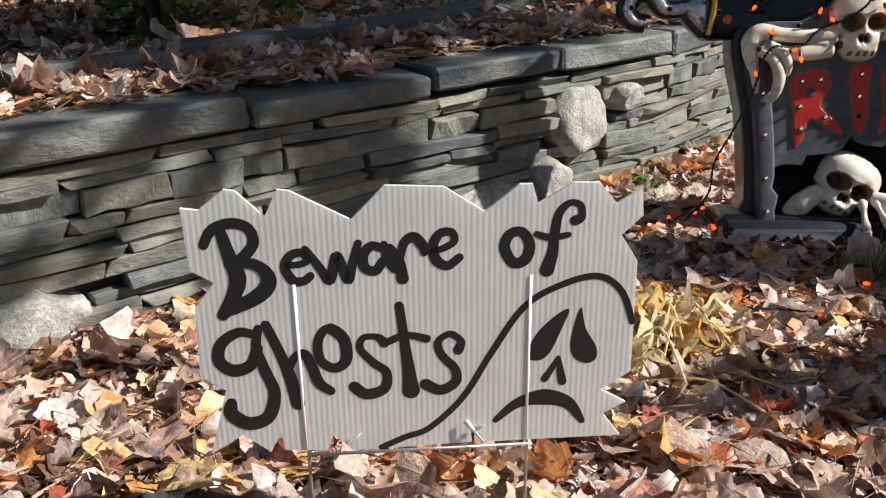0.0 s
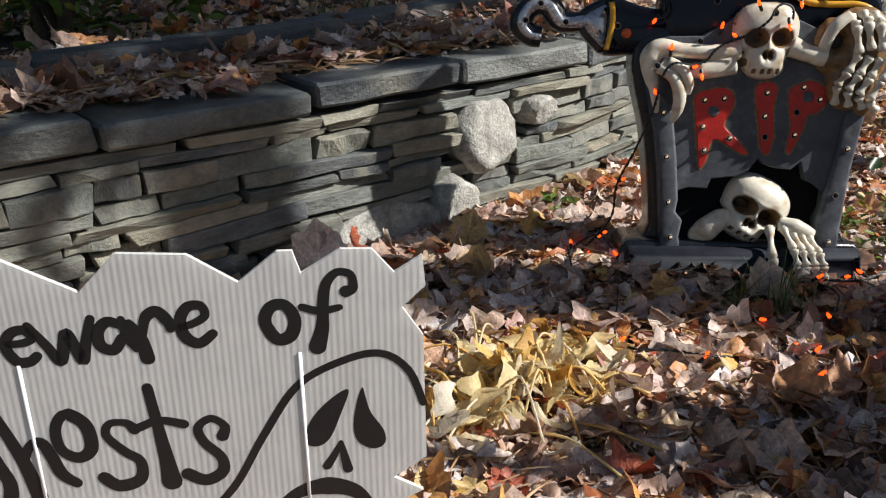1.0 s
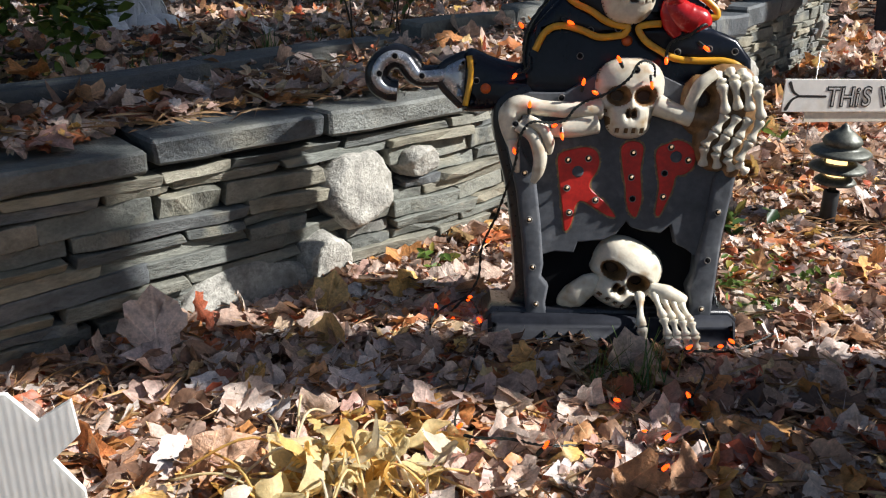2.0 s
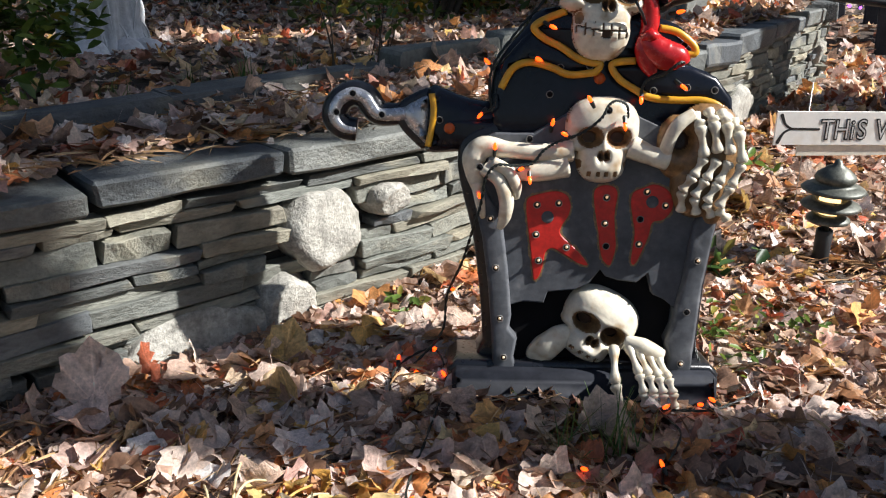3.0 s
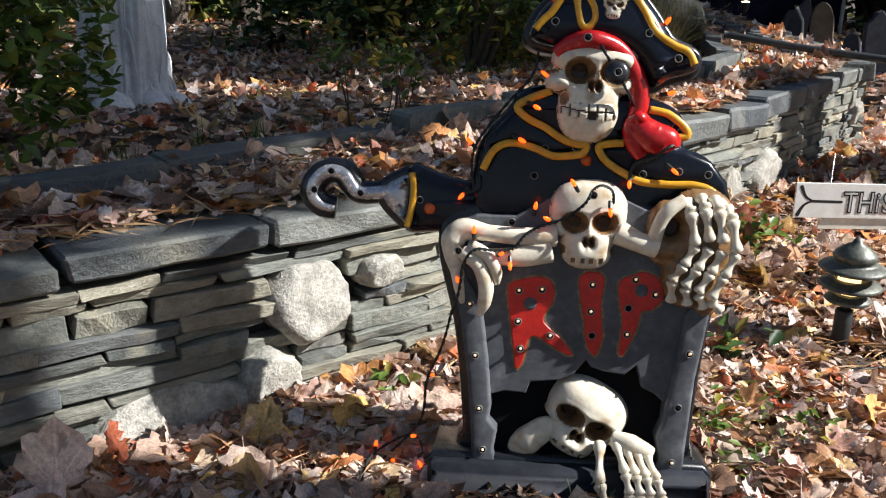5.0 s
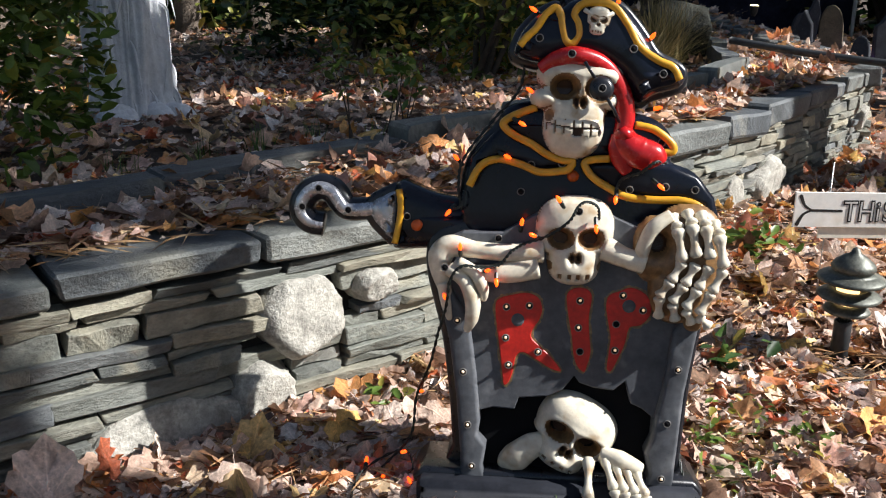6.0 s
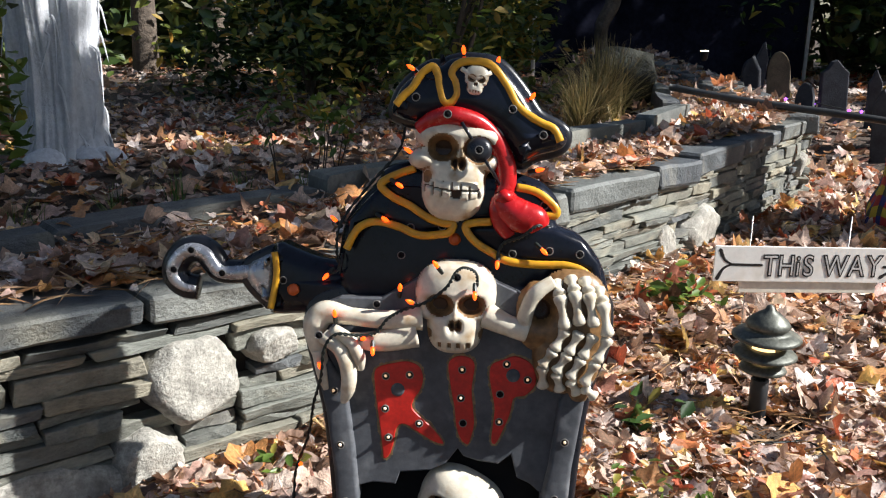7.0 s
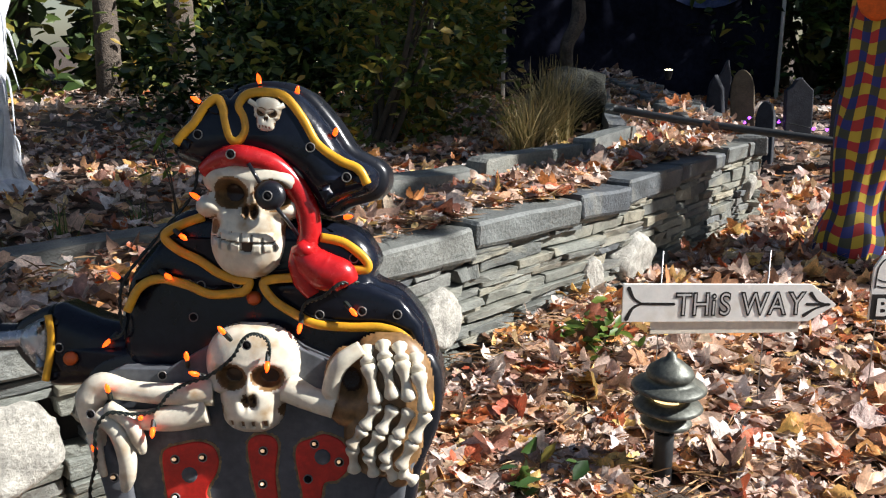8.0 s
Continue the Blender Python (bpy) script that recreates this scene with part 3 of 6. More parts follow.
# hand lettering, each letter of one or two strokes
B = [ribbon(mm(-313, 72, -302, 90, -280, 97, -262, 90, -258, 72, -272, 55, -286, 48), [0.011, 0.013, 0.013, 0.013, 0.014]),
     shifted(ribbon(mm(-294, 92, -284, 50, -279, 30, -286, 8, -300, -15), [0.012, 0.017, 0.020, 0.017, 0.014]), -0.0001),
     shifted(ribbon(mm(-284, 47, -262, 48, -247, 36, -246, 20, -262, 5, -292, -9), [0.012, 0.014, 0.018, 0.019, 0.015]), -0.0002)]
LETTERS = [B,
           [ribbon(mm(-222, 44, -207, 45, -199, 50, -206, 59, -219, 55, -225, 41, -217, 25, -205, 24, -197, 30), [0.008, 0.009, 0.011, 0.012, 0.010])],
           [ribbon(mm(-201, 63, -186, 40, -176, 23, -170, 40, -166, 53, -160, 38, -154, 23, -148, 45, -141, 68), [0.009, 0.012, 0.013, 0.012, 0.009])],
           [ribbon(mm(-113, 60, -126, 64, -136, 53, -135, 38, -123, 33, -114, 45), [0.010, 0.013, 0.011]), shifted(ribbon(mm(-112, 66, -108, 48, -101, 34), [0.008, 0.013, 0.010]), -0.0001)],
           [ribbon(mm(-105, 62, -96, 45, -92, 22), [0.008, 0.013, 0.015]), shifted(ribbon(mm(-94, 46, -89, 66, -78, 73, -68, 62, -66, 54), [0.008, 0.012, 0.013, 0.010]), -0.0001)],
           [ribbon(mm(-56, 55, -44, 58, -32, 66, -35, 77, -48, 76, -56, 62, -53, 44, -40, 36, -26, 46), [0.008, 0.009, 0.011, 0.013, 0.010])],
           [ribbon(mm(26, 56, 32, 72, 46, 74, 55, 58, 50, 40, 36, 37), [0.013, 0.012, 0.014, 0.013], closed=True)],
           [ribbon(mm(107, 86, 114, 90, 112, 104, 99, 107, 88, 95, 84, 74, 82, 48, 76, 26), [0.013, 0.009, 0.008, 0.011, 0.012, 0.018]), shifted(ribbon(mm(63, 71, 80, 66, 100, 69), [0.008, 0.009, 0.007]), -0.0001)],
           [ribbon(mm(-267, -42, -285, -38, -306, -52, -311, -74, -296, -88, -275, -82, -265, -60), [0.011, 0.014, 0.017, 0.013], closed=False),
            shifted(ribbon(mm(-262, -34, -266, -60, -258, -92, -250, -122, -260, -154, -284, -162, -303, -148, -302, -132), [0.010, 0.012, 0.014, 0.015, 0.017, 0.019, 0.019, 0.013]), -0.0001)],
           [ribbon(mm(-253, -30, -240, -66, -230, -100, -223, -138), [0.012, 0.013, 0.015, 0.017]), shifted(ribbon(mm(-231, -95, -224, -76, -211, -70, -203, -88, -196, -110, -183, -122), [0.008, 0.011, 0.013, 0.014, 0.012]), -0.0001)],
           [ribbon(mm(-182, -38, -194, -55, -192, -80, -176, -91, -162, -80, -164, -52), [0.011, 0.012, 0.014, 0.015], closed=True)],
           [ribbon(mm(-116, -60, -124, -52, -140, -52, -145, -66, -130, -86, -115, -100, -118, -122, -140, -129, -154, -118), [0.013, 0.008, 0.009, 0.011, 0.012, 0.015, 0.015])],
           [ribbon(mm(-97, -12, -92, -60, -88, -100, -86, -127), [0.011, 0.012, 0.016, 0.022]), shifted(ribbon(mm(-110, -58, -90, -51, -66, -57), [0.010, 0.009, 0.011]), -0.0001)],
           [ribbon(mm(-28, -74, -25, -62, -38, -52, -52, -62, -48, -80, -32, -100, -32, -118, -50, -128, -68, -119), [0.013, 0.009, 0.009, 0.011, 0.012, 0.014, 0.015])]]
for strokes in LETTERS:
    part("letter", joined(*strokes), M_ink, sign, "black marker letter", smooth=False)
part("outline", ribbon(mm(-124, -206, -95, -193, -64, -181, -22, -139, 13, -78, 52, -19, 99, 8, 139, 15, 167, -6, 182, -46), 0.0085), M_ink, sign, "drawn curve of a ghost", smooth=False)
part("drawn_eye", shape(mm(105, -27, 92, -31, 70, -52, 58, -74, 58, -90, 72, -93, 84, -82, 95, -56)), M_ink, sign, smooth=False)
part("drawn_eye", shape(mm(119, -24, 113, -40, 108, -70, 112, -90, 127, -100, 140, -95, 140, -78, 127, -55, 122, -36)), M_ink, sign, smooth=False)
part("drawn_nose", joined(ribbon(mm(94, -90, 86, -106, 78, -119), [0.005, 0.008, 0.010]), shifted(ribbon(mm(94, -90, 97, -108, 100, -124), [0.005, 0.009, 0.011]), -0.0001)), M_ink, sign, smooth=False)
part("drawn_mouth", ribbon(mm(18, -175, 45, -152, 78, -145, 108, -155, 127, -182), [0.008, 0.014, 0.023, 0.017, 0.008]), M_ink, sign, smooth=False)
stakes = bmesh.new()
for x0 in (-0.216, 0.059):
    tube(stakes, [(x0, 0.005, SIGN_Z + 0.03), (x0, 0.005, -0.06)], 0.0022, 6)
tube(stakes, [(-0.216, -0.005, SIGN_Z - 0.2105), (0.059, -0.005, SIGN_Z - 0.2105)], 0.0022, 6)
part("wire_stake", stakes, M_wire, sign, "thin galvanised wire stake")
M_flute_line = mat("pale_plastic_ridge", (0.9, 0.88, 0.85), 0.35, vary=0.03)
for x0 in (-0.217, 0.0575):
    part("stake_ridge", tube(bmesh.new(), [(x0 - 0.001, -0.0025, SIGN_Z - 0.204), (x0, -0.0025, SIGN_Z + 0.02)], 0.0022, 6, 0.6), M_flute_line, sign)


# the light-up pirate tombstone
M_bone = mat("painted_bone", (0.66, 0.60, 0.48), 0.32, vary=0.14, scale=20, fine=120, bump=0.12, stain=((0.36, 0.23, 0.11), 0.52, 0.74, 30.0), depth=0.004, coat=0.15)
M_socket = mat("brown_socket_paint", (0.045, 0.022, 0.012), 0.4, vary=0.3, scale=40)
M_gap = mat("brown_wash_paint", (0.20, 0.11, 0.045), 0.42, vary=0.4, scale=60)
M_grey = mat("grey_painted_plastic", (0.085, 0.09, 0.10), 0.48, spec=0.25, vary=0.28, scale=14, fine=60, bump=0.12, stain=((0.21, 0.215, 0.225), 0.56, 0.76, 16.0), depth=0.004)
M_base = mat("dark_slate_painted_plastic", (0.022, 0.024, 0.031), 0.6, spec=0.12, vary=0.3, scale=12, fine=70, bump=0.12, stain=((0.085, 0.09, 0.10), 0.60, 0.78, 11.0), depth=0.004)
M_black = mat("black_plastic", (0.010, 0.011, 0.015), 0.30, vary=0.2, scale=20, bump=0.06, depth=0.004)
M_void = mat("hole_dark_black", (0.006, 0.006, 0.007), 0.8, spec=0.1, vary=0.2)
M_coat = mat("glossy_navy_black_paint", (0.007, 0.009, 0.016), 0.22, spec=0.3, vary=0.3, scale=12, bump=0.08, depth=0.004)
M_gold = mat("yellow_trim_paint", (0.62, 0.31, 0.018), 0.32, vary=0.15, scale=40)
M_red = mat("red_glossy_paint", (0.42, 0.010, 0.012), 0.25, vary=0.2, scale=25)
M_blood = mat("red_letter_paint", (0.50, 0.016, 0.010), 0.42, vary=0.22, scale=40, fine=150)
M_halo = mat("olive_paint_fringe", (0.19, 0.13, 0.06), 0.5, vary=0.5, scale=60, fine=200)
M_chrome = mat("silver_paint", (0.50, 0.50, 0.52), 0.26, metal=0.55, vary=0.2, scale=30)
M_button = mat("orange_button_paint", (0.55, 0.10, 0.015), 0.4, vary=0.15)
M_bulb = mat("lit_orange_bulb", (0.8, 0.12, 0.01), 0.2, emit=(1.0, 0.06, 0.004), power=2.2, vary=0.05)
M_clear = mat("lit_clear_bulb", (0.8, 0.75, 0.65), 0.15, emit=(1.0, 0.62, 0.32), power=0.25, vary=0.05)
M_cord = mat("green_black_cord", (0.012, 0.016, 0.013), 0.45, vary=0.2)

LEAN = -8.0
tomb_pose = Matrix.Translation((1.969, 1.007, 0)) @ Matrix.Rotation(radians(-42.53), 4, "Z") @ Matrix.Rotation(radians(LEAN), 4, "X")
tomb = thing("tombstone_decoration", tomb_pose, "moulded plastic pirate skeleton tombstone with red lettering and lights", "decoration")

SLAB = mm(-143, 40, -146, 130, -156, 246, -172, 358, -201, 470, -205, 522, -194, 555, -145, 575, -70, 576, -9, 613, 42, 646, 94, 643, 136, 612, 179, 593, 250, 600, 325, 580, 336, 520,
          328, 470, 303, 400, 285, 268, 276, 121, 274, 40)


def grown(pts, d):
    """The outline pushed outwards by d (counter-clockwise or not)."""
    P = [Vector(p) for p in pts]
    area = sum(a.x * b.y - b.x * a.y for a, b in zip(P, P[1:] + P[:1]))
    s = 1 if area > 0 else -1
    out = []
    for i, p in enumerate(P):
        t = (P[(i + 1) % len(P)] - P[i - 1]).normalized()
        out.append((p.x + s * t.y * d, p.y - s * t.x * d))
    return out


def smooth_outline(pts, n=4):
    return [(p.x, p.y) for p in spline(pts, n, True)]


part("back_shell", plate(bmesh.new(), grown(smooth_outline(SLAB, 3), 0.013), 0.034, 0.13, 0.012), M_black, tomb, "black plastic shell")
PANEL = mm(-118, 215, -80, 226, -38, 224, -30, 247, 26, 253, 52, 266, 74, 296, 84, 282, 111, 274, 148, 270, 170, 290, 182, 246, 205, 236, 228, 218, 248, 290, 262, 390, 300, 440,
           325, 540, 318, 570, 250, 590, 179, 583, 136, 602, 94, 632, 42, 636, -9, 603, -70, 567, -145, 566, -185, 548, -196, 520, -190, 470, -150, 400, -128, 300)
part("slab_face", plate(bmesh.new(), PANEL, 0.0, 0.05, 0.003), M_grey, tomb, "dark grey slab face", smooth=False)
# matt black sheet stands in for the darkness inside the broken hole
part("hole_back", plate(bmesh.new(), mm(-112, 62, -118, 226, -60, 262, 74, 310, 182, 292, 244, 240, 236, 62), 0.026, 0.033), M_void, tomb, "matt black plate for the dark inside the hole", smooth=False)
COL_L = mm(-138, 60, -140, 130, -150, 246, -166, 358, -194, 470, -170, 470, -140, 420, -127, 395, -112, 290, -103, 200, -107, 170, -90, 150, -96, 110, -84, 60)
COL_R = mm(268, 60, 270, 121, 279, 268, 297, 395, 318, 450, 290, 450, 252, 395, 238, 277, 226, 218, 224, 182, 212, 152, 222, 112, 205, 60)
part("side_column", plate(bmesh.new(), COL_L, -0.012, 0.05, 0.008), M_grey, tomb)
part("side_column", plate(bmesh.new(), COL_R, -0.012, 0.05, 0.008), M_grey, tomb)
BASE = mm(-222, -12, -222, 80, -212, 90, 306, 90, 316, 80, 318, -12)
part("base", plate(bmesh.new(), BASE, -0.052, 0.10, 0.022), M_base, tomb, "dark grey plinth")
part("base_shell", plate(bmesh.new(), grown(BASE, 0.011), -0.01, 0.13, 0.01), M_black, tomb)


def relief(x0, x1, z0, z1, res, fun, base_y, mats=2):
    """A raised surface: fun(x, z) gives height and material index as arrays; what is not raised is left out."""
    xs, zs = np.arange(x0, x1, res), np.arange(z0, z1, res)
    X, Z = np.meshgrid(xs, zs)
    H, M = fun(X, Z)
    ok = H > 0
    near = ok.copy()
    near[1:] |= ok[:-1]; near[:-1] |= ok[1:]; near[:, 1:] |= ok[:, :-1]; near[:, :-1] |= ok[:, 1:]
    num = -np.ones(X.shape, int)
    num[near] = np.arange(near.sum())
    verts = np.stack([X[near], base_y - np.maximum(H[near], 0), Z[near]], -1)
    faces, mi = [], []
    for j in range(len(zs) - 1):
        for i in range(len(xs) - 1):
            q = (num[j, i], num[j, i + 1], num[j + 1, i + 1], num[j + 1, i])
            if min(q) >= 0:
                faces.append(q)
                mi.append(int(M[j, i]))
    me = mesh_of("relief", verts, faces, True)
    return me, mi


def dome(X, Z, cx, cz, rx, rz, h, power=0.5):
    return h * np.maximum(1 - np.abs((X - cx) / rx) ** 2.5 - np.abs((Z - cz) / rz) ** 2.3, 0) ** power


def blob(X, Z, cx, cz, rx, rz):
    return np.exp(-((X - cx) / rx) ** 2 - ((Z - cz) / rz) ** 2)


def skull(parent, cx, cz, w, h, turn, base_y, depth, eye=0.05, nose=-0.3, mouth=-0.75, eyes=(-0.38, 0.38), jaw=False, res=0.0022, label="moulded ivory skull"):
    """A skull in relief, 2w wide and 2h high, turned by degrees; features by fractions of its height."""
    c, s = math.cos(radians(turn)), math.sin(radians(turn))

    def fun(X, Z):
        dx, dz = X - cx, Z - cz
        P, Q = (dx * c + dz * s) / w, (-dx * s + dz * c) / h
        lo = mouth - (0.50 if jaw else 0.20)
        mid = (eye + lo) / 2
        H = np.maximum(dome(P, Q, 0, eye + 0.25, 1.0, min(0.76, 0.98 - eye - 0.25 + 0.05), 1.0, 0.42), dome(P, Q, -0.07 if jaw else 0, mid, 0.72 if jaw else 0.70, eye + 0.12 - mid, 0.92, 0.36))
        H = np.maximum(H, dome(P, Q, 0, eye - 0.14, 0.94, 0.34, 0.86, 0.42))
        if jaw:
            H = np.maximum(H, dome(P, Q, -0.70, eye - 0.24, 0.40, 0.22, 0.78, 0.45))
        up_ = H > 0
        H = H + up_ * (0.10 * blob(P, Q, -0.66, eye - 0.24, 0.2, 0.12) + 0.10 * blob(P, Q, 0.66, eye - 0.24, 0.2, 0.12) + 0.07 * blob(P, Q, eyes[0], eye + 0.25, 0.3, 0.07)
                       + 0.07 * blob(P, Q, eyes[1], eye + 0.25, 0.3, 0.07) + 0.12 * blob(P, Q, 0, nose + 0.20, 0.10, 0.14) + 0.07 * blob(P, Q, 0, mouth, 0.45, 0.16))
        sock = np.maximum(blob(P, Q, eyes[0], eye, 0.29, 0.23), blob(P, Q, eyes[1], eye, 0.29, 0.23))
        nos = np.maximum(blob(P, Q, -0.075, nose - 0.03, 0.08, 0.12), blob(P, Q, 0.075, nose - 0.03, 0.08, 0.12))
        cheek = np.maximum(blob(P, Q, -0.66, (nose + mouth) / 2 - 0.05, 0.14, 0.18), blob(P, Q, 0.66, (nose + mouth) / 2 - 0.05, 0.14, 0.18))
        grin = mouth + (0.16 * P * P if jaw else 0.0 * P)
        hw = 0.60 if jaw else 0.46
        rel = Q - grin
        PM = P + (0.10 if jaw else 0.0)
        cell = ((PM + 0.6) / (0.2 if jaw else 0.23)) % 1
        k = np.floor((PM + 0.6) / (0.2 if jaw else 0.23))
        inband = (abs(PM) < hw) & (abs(rel) < 0.15)
        if jaw:
            tooth = inband & (cell > 0.05) & (cell < 0.95) & (((rel > 0.010) & (rel < 0.15)) | ((rel < -0.014) & (rel > -0.15))) & ~((k == 3) & (rel < 0))
        else:
            tooth = inband & (rel > -0.02) | (inband & (cell > 0.22) & (cell < 0.80))
            inband = inband & (rel < 0.0)
        H = np.where(up_, np.maximum(H - 0.62 * np.clip(sock * 1.5, 0, 1) ** 2 - 0.4 * nos - 0.18 * cheek - 0.14 * (inband & ~tooth) + 0.05 * tooth * (1.0 if jaw else 0.0), 0.03), 0)
        around = sum(np.roll(np.roll(H, a, 0), b_, 1) for a in (-4, 0, 4) for b_ in (-4, 0, 4)) / 9
        crease = up_ & (around - H > 0.045)
        M = np.where((sock > 0.24) | (nos > 0.25) | (cheek > 0.6) | crease | (inband & ~tooth), 2, 0)
        M = np.where((sock > 0.66) | (nos > 0.6) | (inband & ~tooth & (abs(rel) < 0.012)) | (inband & (k == 3) & (rel < 0) & jaw), 1, M)
        return H * depth, M
    r = max(w, h) * 1.25
    me, mi = relief(cx - r, cx + r, cz - r, cz + r, res, fun, base_y)
    for m in (M_bone, M_socket, M_gap):
        me.materials.append(m)
    me.polygons.foreach_set("material_index", mi)
    return part("skull", me, M_bone, parent, label)


def bone(parent, pts, rad, name="bone", label="", y=0.0, n=6, flat=0.8):
    P = spline([(p[0], y + (p[2] if len(p) > 2 else 0), p[1]) for p in pts], n)
    return part(name, tube(bmesh.new(), P, radii(rad, len(P)), 10, flat), M_bone, parent, label)


def phalanges(parent, joints, r, name="finger"):
    """A finger of dumbbell-shaped bones between its joints (x, z, y)."""
    bm = bmesh.new()
    for a, b in zip(joints, joints[1:]):
        A, B = Vector((a[0], a[2], a[1])), Vector((b[0], b[2], b[1]))
        P = [A.lerp(B, t) for t in (0, 0.08, 0.2, 0.35, 0.5, 0.65, 0.8, 0.92, 1)]
        tube(bm, P, [r * k for k in (0.7, 1.08, 1.0, 0.68, 0.6, 0.66, 0.95, 1.05, 0.65)], 10, 0.85)
    return part(name, bm, M_bone, parent)


# coat, arm and hook
COAT = mm(-150, 560, -155, 652, -138, 715, -90, 772, -72, 799, -30, 812, 60, 815, 163, 795, 219, 774, 246, 734, 240, 704, 285, 684, 324, 633, 340, 571, 334, 500, 200, 480, 0, 500)
part("coat", plate(bmesh.new(), smooth_outline(COAT), 0.030, 0.125, 0.03), M_coat, tomb, "glossy black pirate coat")
CAPE_L = mm(-136, 655, -116, 689, -85, 703, -43, 696, -6, 682, 35, 685, 52, 700, 8, 715, -23, 735, -55, 750, -76, 768, -100, 745, -135, 705)
part("lapel", plate(bmesh.new(), CAPE_L, 0.016, 0.06, 0.012), M_coat, tomb)
CAPE_R = mm(80, 698, 92, 674, 124, 654, 156, 640, 207, 636, 258, 636, 294, 622, 322, 585, 318, 640, 285, 680, 235, 700, 160, 706)
part("lapel", plate(bmesh.new(), CAPE_R, 0.016, 0.06, 0.012), M_coat, tomb)
COLLAR = mm(-15, 800, -56, 784, -72, 768, -55, 750, -23, 735, 8, 715, 50, 706, 100, 708, 200, 720, 230, 724, 231, 739, 200, 763, 164, 785)
part("collar", plate(bmesh.new(), smooth_outline(COLLAR, 3), 0.012, 0.06, 0.012), M_coat, tomb)


def trim(pts, y, r=0.0072, material=None, name="trim", parent=None):
    return part(name, tube(bmesh.new(), [(p.x, y, p.y) for p in spline(pts, 6)], r, 8, 0.6), material or M_gold, parent or tomb, "raised yellow braid" if name == "trim" else "")


trim(mm(-15, 800, -56, 784, -76, 768, -55, 748, -23, 733, 8, 713, 36, 704, 54, 702, 48, 688, 35, 684, -6, 681, -43, 695, -85, 703, -116, 689, -136, 652), 0.010)
trim(mm(122, 709, 90, 706, 76, 698, 92, 674, 124, 654, 156, 639, 207, 635, 258, 635, 294, 620, 317, 581, 330, 540, 331, 510), 0.008)
trim(mm(164, 771, 200, 763, 231, 739, 234, 724, 212, 723), 0.008)
for x, z in mm(57, 674, -236, 572):
    part("button", lathe(bmesh.new(), [(0.011, -0.004), (0.011, 0.003), (0.004, 0.007)], 16), M_button, tomb, "orange button").matrix_local = Matrix.Translation((x, 0.026 if x > 0 else 0.030, z)) @ Matrix.Rotation(radians(90), 4, "X")

SLEEVE = mm(-120, 600, -150, 622, -200, 632, -245, 648, -268, 656, -285, 640, -290, 585, -288, 530, -272, 520, -235, 522, -190, 524, -130, 520)
part("sleeve", plate(bmesh.new(), smooth_outline(SLEEVE, 3), 0.035, 0.11, 0.03), M_coat, tomb, "black sleeve")
trim(mm(-272, 640, -268, 610, -270, 580, -279, 535), 0.033, 0.0065)
CUFF = mm(-276, 634, -300, 628, -326, 612, -330, 590, -320, 572, -300, 552, -282, 540, -274, 585)
part("wrist_shell", plate(bmesh.new(), grown(smooth_outline(CUFF, 3), 0.014), 0.055, 0.10, 0.01), M_black, tomb)
part("wrist", plate(bmesh.new(), smooth_outline(CUFF, 3), 0.038, 0.09, 0.02), M_chrome, tomb, "silver grey wrist")
HOOK = mm(-426, 563, -450, 567, -467, 582, -470, 602, -456, 626, -432, 637, -408, 630, -394, 612, -380, 597, -350, 596, -318, 600)
hp = spline(HOOK, 6)
part("hook_shell", tube(bmesh.new(), [(p.x, 0.072, p.y) for p in hp], radii([0.024, 0.027, 0.027, 0.027, 0.027, 0.024, 0.022], len(hp)), 10, 0.8), M_black, tomb, "black plastic edge")
part("hook", tube(bmesh.new(), [(p.x, 0.056, p.y) for p in hp], radii([0.007, 0.011, 0.013, 0.0135, 0.0135, 0.0125, 0.014], len(hp)), 10, 0.9), M_chrome, tomb, "silver hook")

# hat, skull and bandana
HAT = mm(-58, 893, -54, 920, -40, 945, -11, 972, 13, 984, 24, 978, 40, 990, 78, 996, 128, 986, 170, 942, 200, 899, 240, 878, 250, 862, 240, 840, 196, 826, 170, 812, 150, 838, 120, 868, 72, 890, 20, 884, -15, 880)
part("hat_shell", plate(bmesh.new(), grown(smooth_outline(HAT), 0.012), 0.045, 0.125, 0.012), M_black, tomb)
part("hat", plate(bmesh.new(), smooth_outline(HAT), -0.012, 0.08, 0.030), M_coat, tomb, "black tricorn hat")
trim(mm(-50, 908, -36, 925, -22, 938, -6, 962, 12, 975, 21, 962, 25, 941, 32, 918, 44, 914, 55, 928, 53, 948, 46, 964, 56, 980, 80, 985, 113, 979, 140, 947, 162, 910, 196, 886, 223, 874, 236, 852), -0.010, 0.0070)
skull(tomb, 0.088, 0.953, 0.021, 0.024, -8, -0.010, 0.010, res=0.0011, label="small skull badge")
part("badge_bone", tube(bmesh.new(), [(0.062, -0.014, 0.972), (0.088, -0.016, 0.955), (0.114, -0.014, 0.966)], 0.004, 6), M_bone, tomb)
skull(tomb, 0.060, 0.800, 0.080, 0.090, -3, 0.020, 0.046, eye=0.38, nose=0.13, mouth=-0.42, eyes=(-0.36, 0.42), jaw=True)
part("bandana", tube(bmesh.new(), [(p.x, -0.024 + 0.03 * abs(p.x - 0.05) / 0.08, p.y) for p in spline(mm(-10, 868, 14, 884, 48, 892, 92, 880, 124, 850, 142, 812, 146, 778, 140, 750), 6)],
                         radii([0.012, 0.015, 0.016, 0.017, 0.018, 0.019, 0.018, 0.016], 43), 12, 0.9), M_red, tomb, "red bandana")
